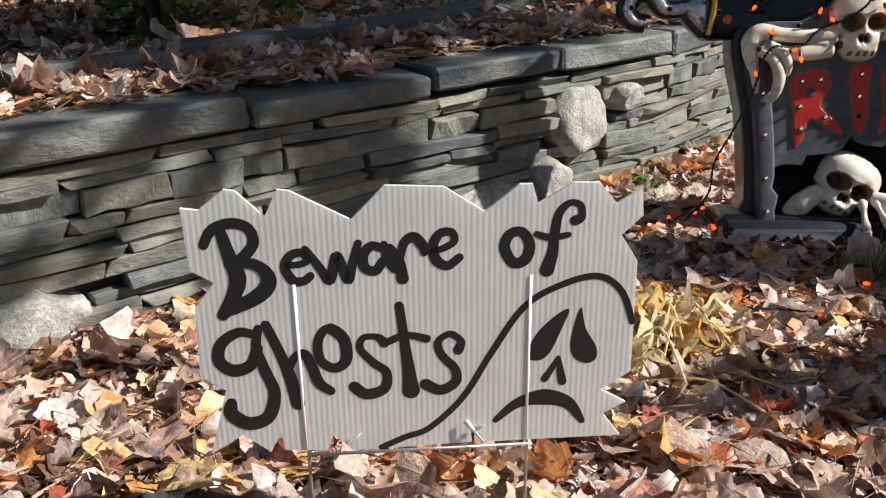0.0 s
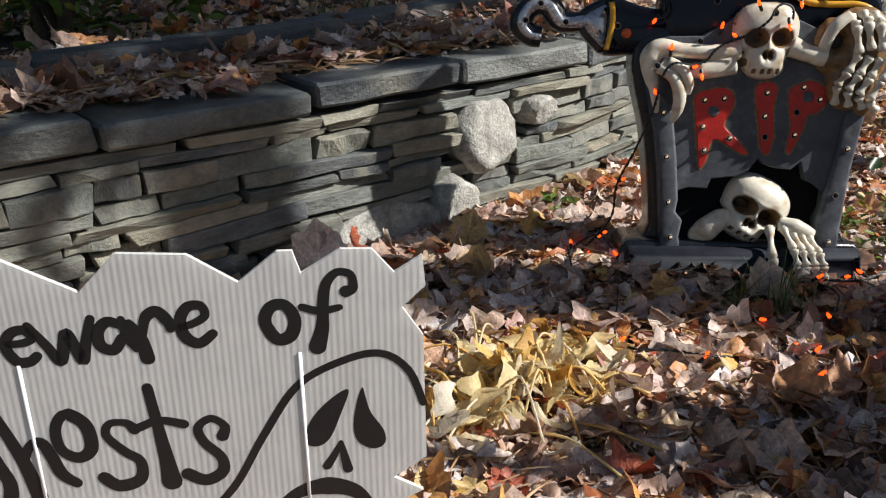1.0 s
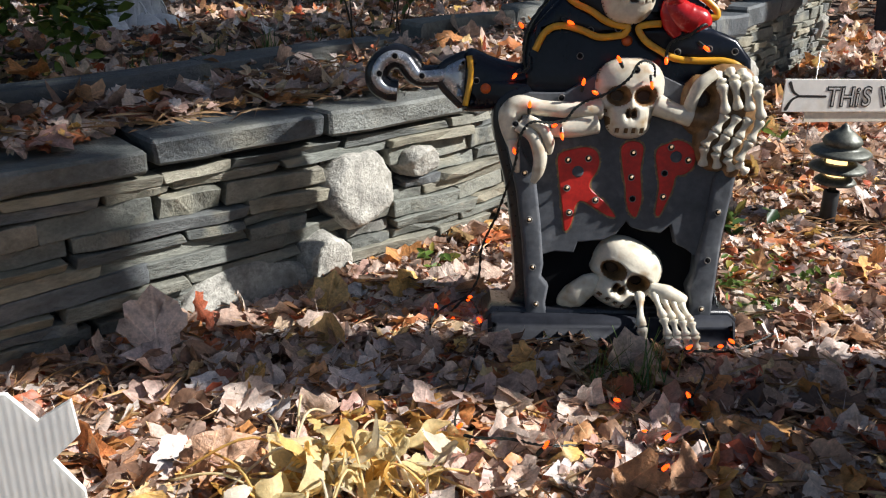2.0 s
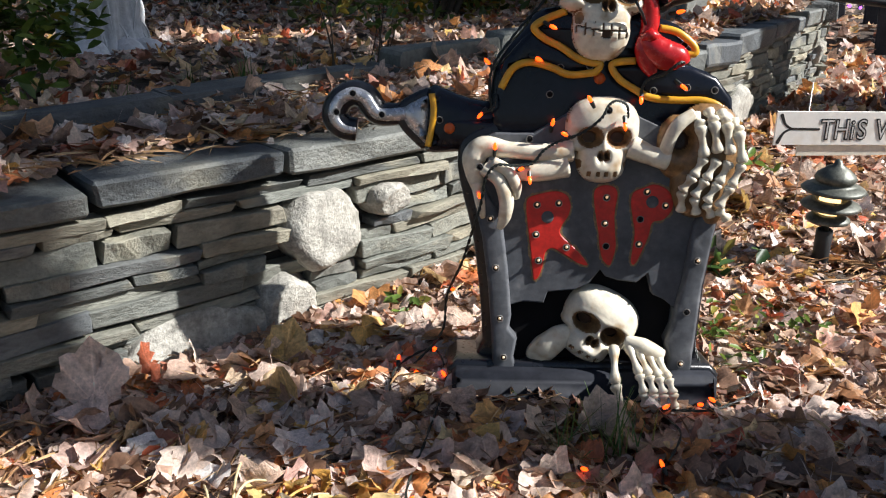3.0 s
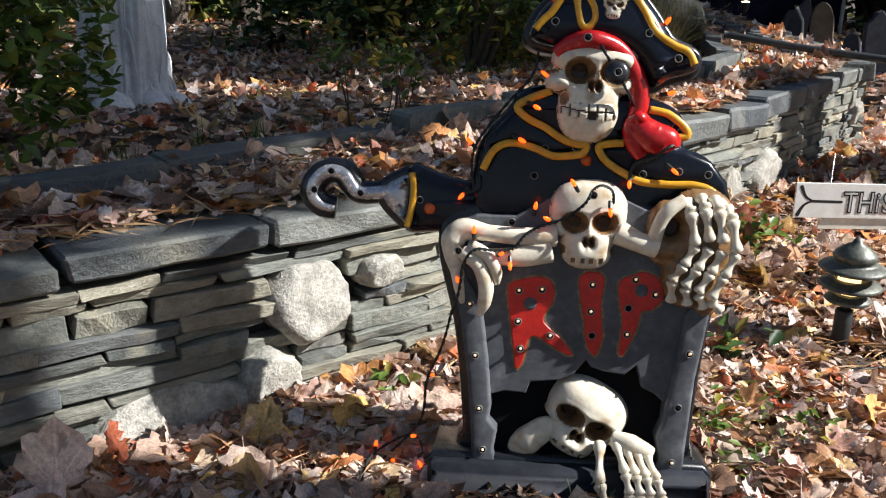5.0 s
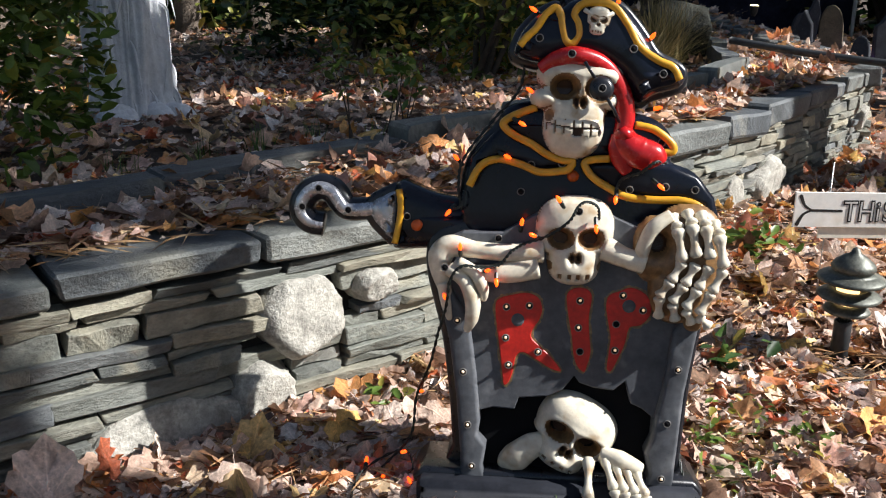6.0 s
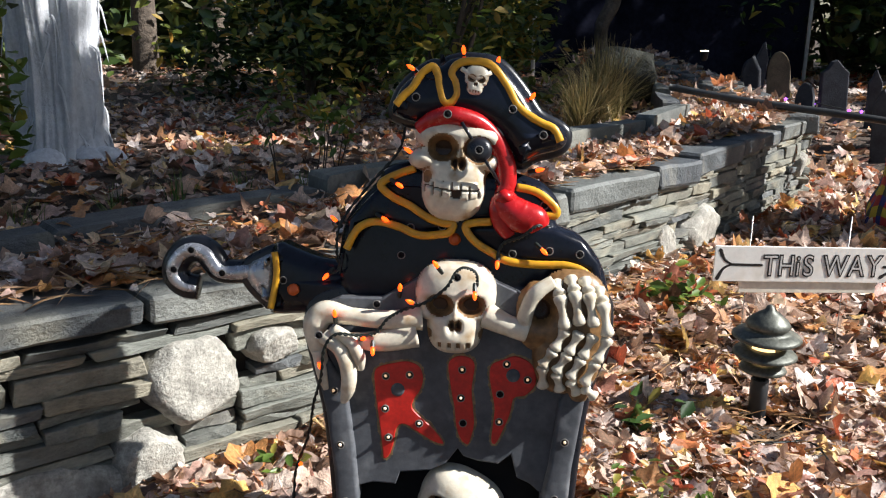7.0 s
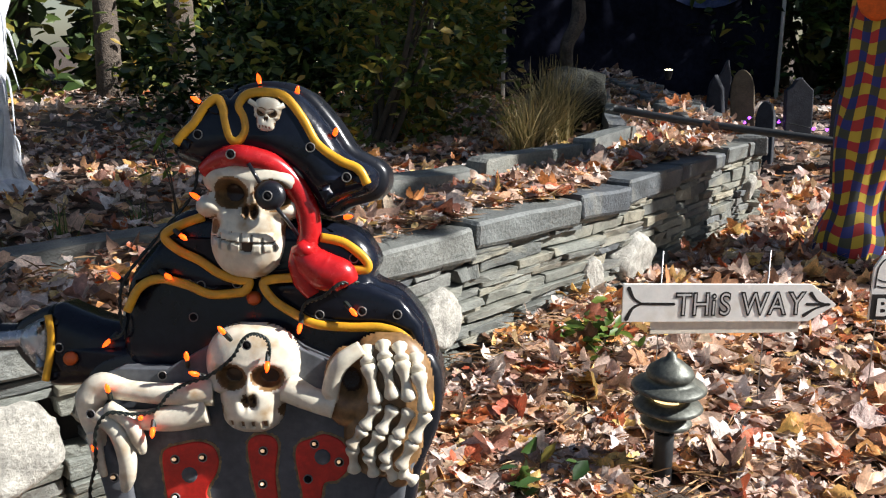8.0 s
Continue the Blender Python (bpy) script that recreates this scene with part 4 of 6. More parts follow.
part("bandana_tail", tube(bmesh.new(), [(p.x, -0.006, p.y) for p in spline(mm(140, 758, 150, 738, 170, 722, 196, 714, 206, 700), 6)], radii([0.018, 0.026, 0.030, 0.027, 0.018], 25), 12, 0.8), M_red, tomb)
part("bandana_tail", tube(bmesh.new(), [(p.x, -0.002, p.y) for p in spline(mm(138, 752, 136, 730, 142, 706, 154, 684), 6)], radii([0.017, 0.020, 0.018, 0.010], 19), 12, 0.8), M_red, tomb)
part("bandana_knot", tube(bmesh.new(), [(0.128, -0.012, 0.752), (0.142, -0.018, 0.756), (0.158, -0.012, 0.750)], [0.008, 0.014, 0.009], 10), M_red, tomb)
part("eye_patch", lathe(bmesh.new(), [(0.022, -0.004), (0.022, 0.004), (0.014, 0.009), (0.006, 0.010)], 24), M_black, tomb, "black eye patch").matrix_local = Matrix.Translation((0.097, -0.030, 0.834)) @ Matrix.Rotation(radians(82), 4, "X")
part("patch_strap", tube(bmesh.new(), [(0.066, -0.034, 0.880), (0.084, -0.040, 0.852)], 0.003, 6), M_black, tomb)
part("patch_strap", tube(bmesh.new(), [(0.108, -0.036, 0.816), (0.122, -0.026, 0.796), (0.133, -0.012, 0.776)], 0.003, 6), M_black, tomb)

# the skeleton leaning over the slab
skull(tomb, 0.063, 0.560, 0.072, 0.078, 0, 0.004, 0.044, eye=0.03, nose=-0.40, mouth=-0.80)
bone(tomb, [(0.004, 0.535, -0.012), (-0.055, 0.532, -0.020), (-0.12, 0.536, -0.02), (-0.165, 0.540, -0.012), (-0.186, 0.520, -0.01), (-0.184, 0.485, -0.01), (-0.172, 0.445, -0.008)], [0.022, 0.017, 0.016, 0.022, 0.024, 0.018, 0.010], "arm_bone", "ivory arm bone")
bone(tomb, [(-0.006, 0.508, -0.012), (-0.06, 0.495, -0.022), (-0.12, 0.494, -0.024), (-0.160, 0.505, -0.02)], [0.026, 0.020, 0.014, 0.012], "arm_bone")
bone(tomb, [(-0.168, 0.500, -0.026), (-0.138, 0.478, -0.034), (-0.122, 0.440, -0.034), (-0.124, 0.405, -0.028), (-0.133, 0.380, -0.018)], [0.014, 0.013, 0.015, 0.013, 0.006], "finger")
bone(tomb, [(-0.150, 0.512, -0.03), (-0.118, 0.494, -0.036), (-0.104, 0.466, -0.034), (-0.102, 0.442, -0.024)], [0.012, 0.012, 0.012, 0.006], "finger")
bone(tomb, [(-0.180, 0.470, -0.016), (-0.172, 0.430, -0.02), (-0.166, 0.400, -0.012)], [0.012, 0.010, 0.005], "finger")
bone(tomb, [(0.118, 0.545, -0.012), (0.155, 0.530, -0.02), (0.190, 0.520, -0.018)], [0.024, 0.019, 0.020], "arm_bone")


def palm(X, Z):
    H = np.maximum(dome(X, Z, 0.268, 0.545, 0.068, 0.085, 0.034), dome(X, Z, 0.262, 0.475, 0.060, 0.070, 0.030))
    H = np.maximum(H, dome(X, Z, 0.285, 0.425, 0.022, 0.035, 0.026))
    H = np.maximum(H, dome(X, Z, 0.212, 0.545, 0.042, 0.062, 0.030))
    hole = blob(X, Z, 0.213, 0.557, 0.020, 0.022)
    return np.where(H > 0, np.maximum(H - 0.030 * np.clip(hole * 1.4, 0, 1), 0.002), 0), np.where(hole > 0.5, 1, 0)


me, mi = relief(0.16, 0.345, 0.385, 0.64, 0.0025, palm, 0.002)
for m in (M_gap, M_socket):
    me.materials.append(m)
me.polygons.foreach_set("material_index", mi)
part("palm", me, M_bone, tomb, "brown-washed skeleton palm")
for i in range(4):
    fx = 0.243 + i * 0.0245
    top = (0.604, 0.612, 0.610, 0.594)[i]
    phalanges(tomb, [(fx - 0.006, top + 0.004, -0.016), (fx, top - 0.014, -0.040), (fx + 0.012, top - 0.074, -0.040)], 0.0118)
    phalanges(tomb, [(fx + 0.013, 0.530 - i * 0.004, -0.036), (fx - 0.006, 0.492 - i * 0.006, -0.037), (fx - 0.026, 0.462 - i * 0.010, -0.034)], 0.0108)
    phalanges(tomb, [(fx - 0.024, 0.462 - i * 0.012, -0.032), (fx - 0.022 + i * 0.006, 0.420 - i * 0.004, -0.022)], 0.0105)
bone(tomb, [(0.182, 0.530, -0.020), (0.190, 0.566, -0.030), (0.204, 0.592, -0.034), (0.232, 0.612, -0.030)], [0.014, 0.013, 0.014, 0.011], "thumb")

# the skull in the broken hole
skull(tomb, 0.080, 0.182, 0.082, 0.080, -28, 0.045, 0.075, eye=-0.12, nose=-0.46, mouth=-0.80)
bone(tomb, [(-0.05, 0.100, 0.03), (-0.030, 0.125, 0.012), (0.000, 0.150, 0.01), (0.03, 0.16, 0.02)], [0.022, 0.030, 0.026, 0.014], "shoulder_bone", "stained shoulder bone")
phalanges(tomb, [(0.106, 0.142, -0.02), (0.104, 0.078, -0.070), (0.122, 0.026, -0.066)], 0.0115, "thumb")
for i in range(4):
    fx = 0.150 + i * 0.0195
    phalanges(tomb, [(fx - 0.014, 0.142 - i * 0.006, -0.018), (fx + 0.002, 0.098 - i * 0.003, -0.062), (fx + 0.011, 0.062, -0.074), (fx + 0.015, 0.034, -0.072), (fx + 0.017, 0.006 + 0.006 * (i == 3), -0.066)], 0.0100)
bone(tomb, [(0.13, 0.146, -0.01), (0.165, 0.140, -0.02), (0.205, 0.122, -0.02)], [0.016, 0.020, 0.014], "wrist_bone")

# painted letters with a ragged fringe
R_OUT = mm(-80, 428, -72, 442, -50, 449, -22, 454, 0, 446, 8, 426, 4, 404, -8, 384, -10, 368, 6, 352, 26, 334, 48, 306, 30, 308, 2, 324, -24, 338, -38, 330, -43, 302, -50, 280, -60, 273, -64, 300, -70, 345, -76, 385)
I_OUT = mm(53, 450, 62, 464, 78, 468, 94, 463, 100, 448, 96, 410, 99, 375, 102, 345, 97, 318, 91, 305, 78, 316, 70, 340, 66, 372, 58, 412)
P_OUT = mm(127, 436, 132, 455, 152, 464, 172, 471, 196, 462, 210, 442, 208, 418, 192, 400, 172, 394, 166, 366, 154, 334, 142, 309, 134, 314, 136, 344, 138, 374, 132, 405)


def ragged(pts, d, seed):
    r = random.Random(seed)
    return [(x + r.uniform(-1, 1) * 0.0016, z + r.uniform(-1, 1) * 0.0016) for x, z in grown(smooth_outline(pts, 6), d)]


for outl, hole, seed in ((R_OUT, (-0.037, 0.402), 1), (I_OUT, None, 2), (P_OUT, (0.169, 0.436), 3)):
    part("letter_fringe", plate(bmesh.new(), ragged(outl, 0.004, seed), -0.001, 0.004), M_halo, tomb, smooth=False)
    letter = part("letter", plate(bmesh.new(), smooth_outline(outl, 5), -0.0035, 0.004, 0.002), M_blood, tomb, "glossy red painted letter", smooth=False)
    if hole:
        part("letter_eye", lathe(bmesh.new(), [(0.0125, 0), (0.0125, 0.0012), (0.008, 0.0013)], 12), M_grey, letter).matrix_local = Matrix.Translation((hole[0], -0.0032, hole[1])) @ Matrix.Rotation(radians(90), 4, "X")

# small bulbs in their holes; flat black discs stand in for the holes' dark
M_rim = mat("hole_rim_paint", (0.16, 0.15, 0.14), 0.4, vary=0.2)
ring_me, lamp_me, dark_me = (bpy.data.meshes.new(n) for n in ("hole_rim", "bulb", "hole"))
b = bmesh.new()
tube(b, [(0.0065 * math.cos(a), 0, 0.0065 * math.sin(a)) for a in (2 * math.pi * i / 14 for i in range(15))], 0.0011, 6, caps=False)
b.to_mesh(ring_me)
b = bmesh.new()
lathe(b, [(0.0022, 0), (0.0030, 0.004), (0.0026, 0.009), (0.0006, 0.012)], 8)
b.to_mesh(lamp_me)
b = bmesh.new()
lathe(b, [(0.0062, 0), (0.0062, 0.0006)], 14)
b.to_mesh(dark_me)
for me, m in ((ring_me, M_rim), (lamp_me, M_clear), (dark_me, M_void)):
    me.materials.append(m)
    me.shade_smooth()
# x, z in mm, height of the surface in mm, lit or not
HOLES = [(-78, 556, 1, 0), (-175, 503, 36, 0), (-151, 398, 13, 1), (-138, 298, 13, 1), (-127, 193, 13, 1), (-117, 110, 13, 1), (264, 320, 13, 1), (250, 214, 13, 0), (245, 104, 13, 1),
         (-39, 642, -30, 0), (-22, 694, -15, 0), (35, 698, -12, 0), (226, 659, -15, 0), (280, 655, -15, 0), (161, 652, -15, 0), (214, 740, -10, 0), (206, 862, 13, 0), (152, 905, 13, 0), (-15, 922, 13, 0),
         (-59, 426, 4, 1), (-16, 430, 4, 1), (-59, 366, 4, 1), (3, 341, 4, 1), (-52, 313, 4, 1), (78, 443, 4, 1), (77, 391, 4, 1), (82, 345, 4, 0)]
HOLES += [(157, 456, 4, 1), (195, 429, 4, 1), (147, 401, 4, 0), (147, 350, 4, 1), (-170, 40, 53, 1), (-85, 36, 53, 1), (205, 38, 53, 1), (97, 834, 48, 0), (-256, 588, -35, 0), (-240, 570, -34, 0),
          (-463, 600, -42, 0), (-430, 637, -42, 0), (-372, 596, -42, 0), (42, 893, 42, 0), (66, 616, 50, 0), (128, 207, -2, 0)]
for x, z, y, lit in HOLES:
    at = Matrix.Translation((x / 1000, -y / 1000 - 0.0008, z / 1000))
    hole = part("bulb_hole", dark_me, M_void, tomb)
    hole.matrix_local = at @ Matrix.Rotation(radians(90), 4, "X")
    part("hole_rim", ring_me, M_chrome, tomb).matrix_local = at
    if lit:
        part("bulb", lamp_me, M_clear, tomb).matrix_local = at @ Matrix.Rotation(radians(70), 4, "X")

# the string of orange lights hung on it
lights = thing("string_lights", tomb_pose, "black cord with lit orange mini bulbs draped over the tombstone", "string lights")
base_me, orange_me = bpy.data.meshes.new("bulb_base"), bpy.data.meshes.new("bulb")
b = bmesh.new()
lathe(b, [(0.0032, -0.016), (0.0040, -0.012), (0.0040, 0.0)], 8)
b.to_mesh(base_me)
b = bmesh.new()
lathe(b, [(0.0030, 0.0), (0.0040, 0.005), (0.0034, 0.011), (0.0008, 0.016)], 8)
b.to_mesh(orange_me)
base_me.materials.append(M_cord)
orange_me.materials.append(M_bulb)
orange_me.shade_smooth()


def fairy_bulb(parent, at, toward):
    m = Matrix.Translation(at) @ Vector(toward).to_track_quat("Z", "Y").to_matrix().to_4x4()
    holder = part("bulb_base", base_me, M_cord, parent)
    holder.matrix_local = m
    part("bulb", orange_me, M_bulb, holder)


for x, z, y, dx, dz in ((-22, 972, 20, -1, .6), (64, 1003, 40, -.1, 1), (123, 984, 30, .3, 1), (184, 925, 10, .3, .5), (-28, 905, 40, -1, .3), (-24, 827, 15, -1, .7), (198, 801, 20, 1, .2), (-46, 772, -4, .9, -.5),
                        (-160, 699, 40, -.7, .8), (-71, 711, 0, .9, -.4), (135, 640, -2, -.1, -1), (211, 664, 0, .8, -.7), (32, 632, -46, -.6, .9), (97, 592, -52, .05, -1), (-36, 584, -12, .1, 1),
                        (-172, 603, 30, -.6, -.7), (-10, 567, -38, -.8, .4), (-147, 538, -36, 0, 1), (-79, 486, -40, .1, -1), (-172, 440, -24, -.4, 1), (-98, 500, -40, .3, .2)):
    fairy_bulb(lights, (x / 1000, y / 1000, z / 1000), (dx, -0.6, dz))


def cord(parent, pts, r=0.0018, seed=0):
    """Two strands twisted about one another."""
    C = spline(pts, 14)
    ph = seed
    strands = ([], [])
    for i, p in enumerate(C):
        a = i * 0.9 + ph
        o = Vector((math.cos(a), math.sin(a) * 0.6, math.sin(a))) * r * 0.9
        strands[0].append(p + o)
        strands[1].append(p - o)
    bm = bmesh.new()
    for s in strands:
        tube(bm, s, r, 5)
    return part("cord", bm, M_cord, parent, "twisted dark cord")


cord(lights, [(0.222, 0.0, 0.704), (0.20, -0.028, 0.706), (0.174, -0.022, 0.686), (0.144, -0.004, 0.672), (0.135, 0.0, 0.652)])
cord(lights, [(0.101, -0.056, 0.604), (0.098, -0.058, 0.625), (0.080, -0.06, 0.634), (0.064, -0.062, 0.626), (0.049, -0.066, 0.600), (0.014, -0.056, 0.572), (-0.028, -0.044, 0.554), (-0.053, -0.044, 0.538), (-0.074, -0.044, 0.513),
              (-0.106, -0.046, 0.507), (-0.143, -0.048, 0.508), (-0.164, -0.044, 0.480), (-0.172, -0.03, 0.425), (-0.186, -0.02, 0.375), (-0.205, 0.03, 0.30), (-0.235, 0.06, 0.22), (-0.245, 0.06, 0.14), (-0.30, 0.06, 0.07), (-0.34, 0.06, 0.03)], seed=1)
cord(lights, [(-0.15, 0.04, 0.60), (-0.158, 0.035, 0.65), (-0.150, 0.04, 0.70), (-0.10, 0.06, 0.77), (-0.05, 0.06, 0.83), (-0.04, 0.06, 0.88)], seed=2)
cord(lights, [(-0.172, 0.03, 0.603), (-0.15, 0.02, 0.615), (-0.147, 0.03, 0.64)], seed=3)
cord(lights, [(0.285, 0.06, 0.16), (0.29, 0.03, 0.11), (0.30, -0.03, 0.07), (0.292, -0.06, 0.03)], seed=5)
for x, z, y in ((-0.262, 0.105, 0.05), (-0.30, 0.055, 0.04), (-0.225, 0.235, 0.05), (0.275, 0.035, -0.06), (-0.218, 0.02, -0.07), (-0.165, 0.02, -0.065), (0.05, 0.008, -0.07)):
    fairy_bulb(lights, (x, y, z), (0.3, -0.7, 0.3))


# path lamp
M_verdigris = mat("weathered_dark_metal", (0.10, 0.105, 0.09), 0.5, metal=0.5, vary=0.35, scale=30, fine=120, bump=0.2, stain=((0.22, 0.21, 0.17), 0.55, 0.75, 20.0), depth=0.003)
M_post = mat("black_post", (0.02, 0.022, 0.024), 0.5, vary=0.3, scale=30)
M_glow = mat("lit_lamp_glass", (0.9, 0.8, 0.55), 0.2, emit=(1.0, 0.66, 0.28), power=1.3, vary=0.05)
lamp = thing("path_lamp", pose(3.175, 1.045, -0.01), "dark metal tiered garden path lamp with a lit bulb", "lamp")
part("post", lathe(bmesh.new(), [(0.024, -0.08), (0.024, 0.134), (0.022, 0.138), (0.020, 0.138), (0.020, 0.130)], 20), M_post, lamp, "black plastic post")
part("neck", lathe(bmesh.new(), [(0.011, 0.130), (0.011, 0.158), (0.024, 0.163), (0.028, 0.168)], 16), M_verdigris, lamp)
part("bulb", lathe(bmesh.new(), [(0.020, 0.168), (0.030, 0.19), (0.030, 0.25), (0.018, 0.275)], 16), M_glow, lamp, "lit warm glass")
for z0, r0, tip in ((0.170, 0.062, 0), (0.213, 0.084, 0), (0.262, 0.090, 1)):
    prof = [(r0 - 0.004, z0 - 0.004), (r0, z0), (r0 * 0.93, z0 + 0.007), (r0 * 0.72, z0 + 0.016), (r0 * 0.54, z0 + 0.021)]
    prof += [(0.054, z0 + 0.026), (0.058, z0 + 0.034), (0.052, z0 + 0.046), (0.030, z0 + 0.064), (0.014, z0 + 0.074), (0.010, z0 + 0.084), (0.003, z0 + 0.090)] if tip else [(r0 * 0.5, z0 + 0.019), (r0 * 0.7, z0 + 0.013), (r0 * 0.9, z0 + 0.004), (r0 - 0.004, z0 - 0.003)]
    part("shade", lathe(bmesh.new(), prof, 32), M_verdigris, lamp, "weathered metal shade ring").rotation_euler = (0.03, -0.02, 0)

# arrow sign
M_whiteboard = mat("white_painted_board", (0.82, 0.80, 0.75), 0.5, vary=0.06, scale=12, stain=((0.66, 0.58, 0.44), 0.6, 0.85, 8.0))
M_oldboard = mat("dirty_cream_board", (0.74, 0.69, 0.58), 0.55, vary=0.12, scale=15, stain=((0.42, 0.34, 0.22), 0.58, 0.8, 12.0))
arrow = thing("arrow_sign", Matrix.Translation((3.364, 1.341, 0)) @ Matrix.Rotation(math.atan2(-0.365, 0.489), 4, "Z"), "white arrow-shaped direction sign with black lettering on wire stakes", "sign")
part("board", plate(bmesh.new(), mm(0, 300, 0, 410, 535, 405, 612, 345, 532, 296, 300, 298), -0.004, 0.004, 0.001), M_whiteboard, arrow, smooth=False)
part("lower_board", plate(bmesh.new(), mm(85, 262, 85, 300, 510, 298, 512, 262), 0.002, 0.010, 0.001), M_oldboard, arrow, "dirty cream backing board", smooth=False)


def stroke(pts, w, y=-0.0046):
    return ribbon(pts, w, 5, y=y, lift=0.0)


part("drawn_arrow", joined(stroke(mm(15, 397, 30, 368, 52, 354), [0.012, 0.008, 0.006]), stroke(mm(12, 310, 28, 340, 52, 353), [0.013, 0.008, 0.006]), stroke(mm(48, 353, 145, 351), 0.008)), M_ink, arrow, smooth=False)
part("drawn_arrow_head", joined(stroke(mm(525, 347, 590, 346), 0.008), stroke(mm(535, 378, 555, 356, 585, 346), [0.012, 0.006, 0.004]), stroke(mm(520, 315, 550, 334, 585, 345), [0.012, 0.006, 0.004])), M_ink, arrow, smooth=False)


def glyph(ch, size, swell, height):
    """One flat letter as a mesh in x, z."""
    cu = bpy.data.curves.new("letter", "FONT")
    cu.body, cu.size, cu.align_x, cu.extrude, cu.offset = ch, size, "CENTER", 0.0005, swell
    tmp = new("letter", cu)
    me = bpy.data.meshes.new_from_object(tmp.evaluated_get(bpy.context.evaluated_depsgraph_get()))
    bpy.data.objects.remove(tmp)
    me.materials.clear()
    return me


M_inner = mat("grey_letter_fill", (0.55, 0.54, 0.52), 0.5, vary=0.1)
for ch, x in (("T", 0.172), ("H", 0.222), ("i", 0.258), ("S", 0.290), ("W", 0.375), ("A", 0.440), ("Y", 0.495)):
    letter = part("letter", glyph(ch, 0.092, 0.0034, 0), M_ink, arrow, "black outlined letter")
    letter.matrix_local = Matrix.Translation((x, -0.0048, 0.319)) @ Matrix.Rotation(radians(90), 4, "X") @ Matrix.Diagonal((0.80, 1, 1, 1))
    part("letter_fill", glyph(ch, 0.092, -0.0014, 0), M_inner, letter, "pale letter filling").matrix_local = Matrix.Translation((0, 0, 0.001))
for x in (0.11, 0.415):
    part("wire_stake", tube(bmesh.new(), [(x, 0.012, 0.50), (x, 0.012, -0.06)], 0.002, 6), M_wire, arrow)

# second lettered sign by the path, cut by the picture's edge
stone_sign = thing("tombstone_sign", Matrix.Translation((4.06, 0.97, 0)) @ Matrix.Rotation(radians(-38), 4, "Z"), "small flat tombstone-shaped sign in black and white on a wire stake", "sign")
part("board", plate(bmesh.new(), mm(0, 260, 0, 420, 20, 455, 60, 475, 130, 480, 180, 455, 200, 420, 200, 260), -0.004, 0.004, 0.001), M_whiteboard, stone_sign, smooth=False)
part("dark_band", plate(bmesh.new(), mm(2, 262, 2, 340, 198, 340, 198, 262), -0.0065, -0.0041), M_ink, stone_sign, smooth=False)
for ch, x in (("B", 0.036), ("A", 0.088)):
    part("letter", glyph(ch, 0.075, 0.002, 0), M_whiteboard, stone_sign, "white letter").matrix_local = Matrix.Translation((x, -0.0075, 0.275)) @ Matrix.Rotation(radians(90), 4, "X")
part("drawing", joined(stroke(mm(8, 360, 12, 420, 35, 450, 70, 462), 0.005), stroke(mm(14, 385, 40, 378, 75, 384), 0.004), stroke(mm(14, 365, 40, 360, 75, 366), 0.004)), M_ink, stone_sign, smooth=False)
part("wire_stake", tube(bmesh.new(), [(0.03, 0.008, 0.47), (0.03, 0.008, -0.05)], 0.002, 6), M_wire, stone_sign)


# draped checkered figure's trousers: a stuffed prop standing on the leaves
def checker_material():
    m = mat("checkered_cloth", (0.4, 0.3, 0.05), 0.75, vary=0.2, scale=20, fine=200, bump=0.2, depth=0.004)
    nt, L = m.node_tree, m.node_tree.links
    N = nt.nodes.new
    b = nt.nodes["Principled BSDF"]
    uv = N("ShaderNodeUVMap")
    sep = N("ShaderNodeSeparateXYZ")
    L.new(uv.outputs["UV"], sep.inputs[0])
    def step(socket, op, value):
        n = N("ShaderNodeMath")
        n.operation = op
        L.new(socket, n.inputs[0])
        n.inputs[1].default_value = value
        return n.outputs[0]
    cx = step(step(sep.outputs["X"], "MODULO", 2.0), "GREATER_THAN", 1.0)
    cy = step(step(sep.outputs["Y"], "MODULO", 2.0), "GREATER_THAN", 1.0)
    def mixc(f, a, c):
        n = N("ShaderNodeMix")
        n.data_type = "RGBA"
        L.new(f, n.inputs["Factor"])
        for k, v in ((6, a), (7, c)):
            if isinstance(v, tuple):
                n.inputs[k].default_value = (*v, 1)
            else:
                L.new(v, n.inputs[k])
        return n.outputs[2]
    col = mixc(cy, mixc(cx, (0.50, 0.36, 0.03), (0.05, 0.055, 0.03)), mixc(cx, (0.40, 0.03, 0.025), (0.02, 0.03, 0.16)))
    L.new(col, b.inputs["Base Color"])
    return m


M_check = checker_material()
M_orange = mat("orange_cloth", (0.75, 0.14, 0.015), 0.7, vary=0.2, scale=14, bump=0.2, translucent=0.15)


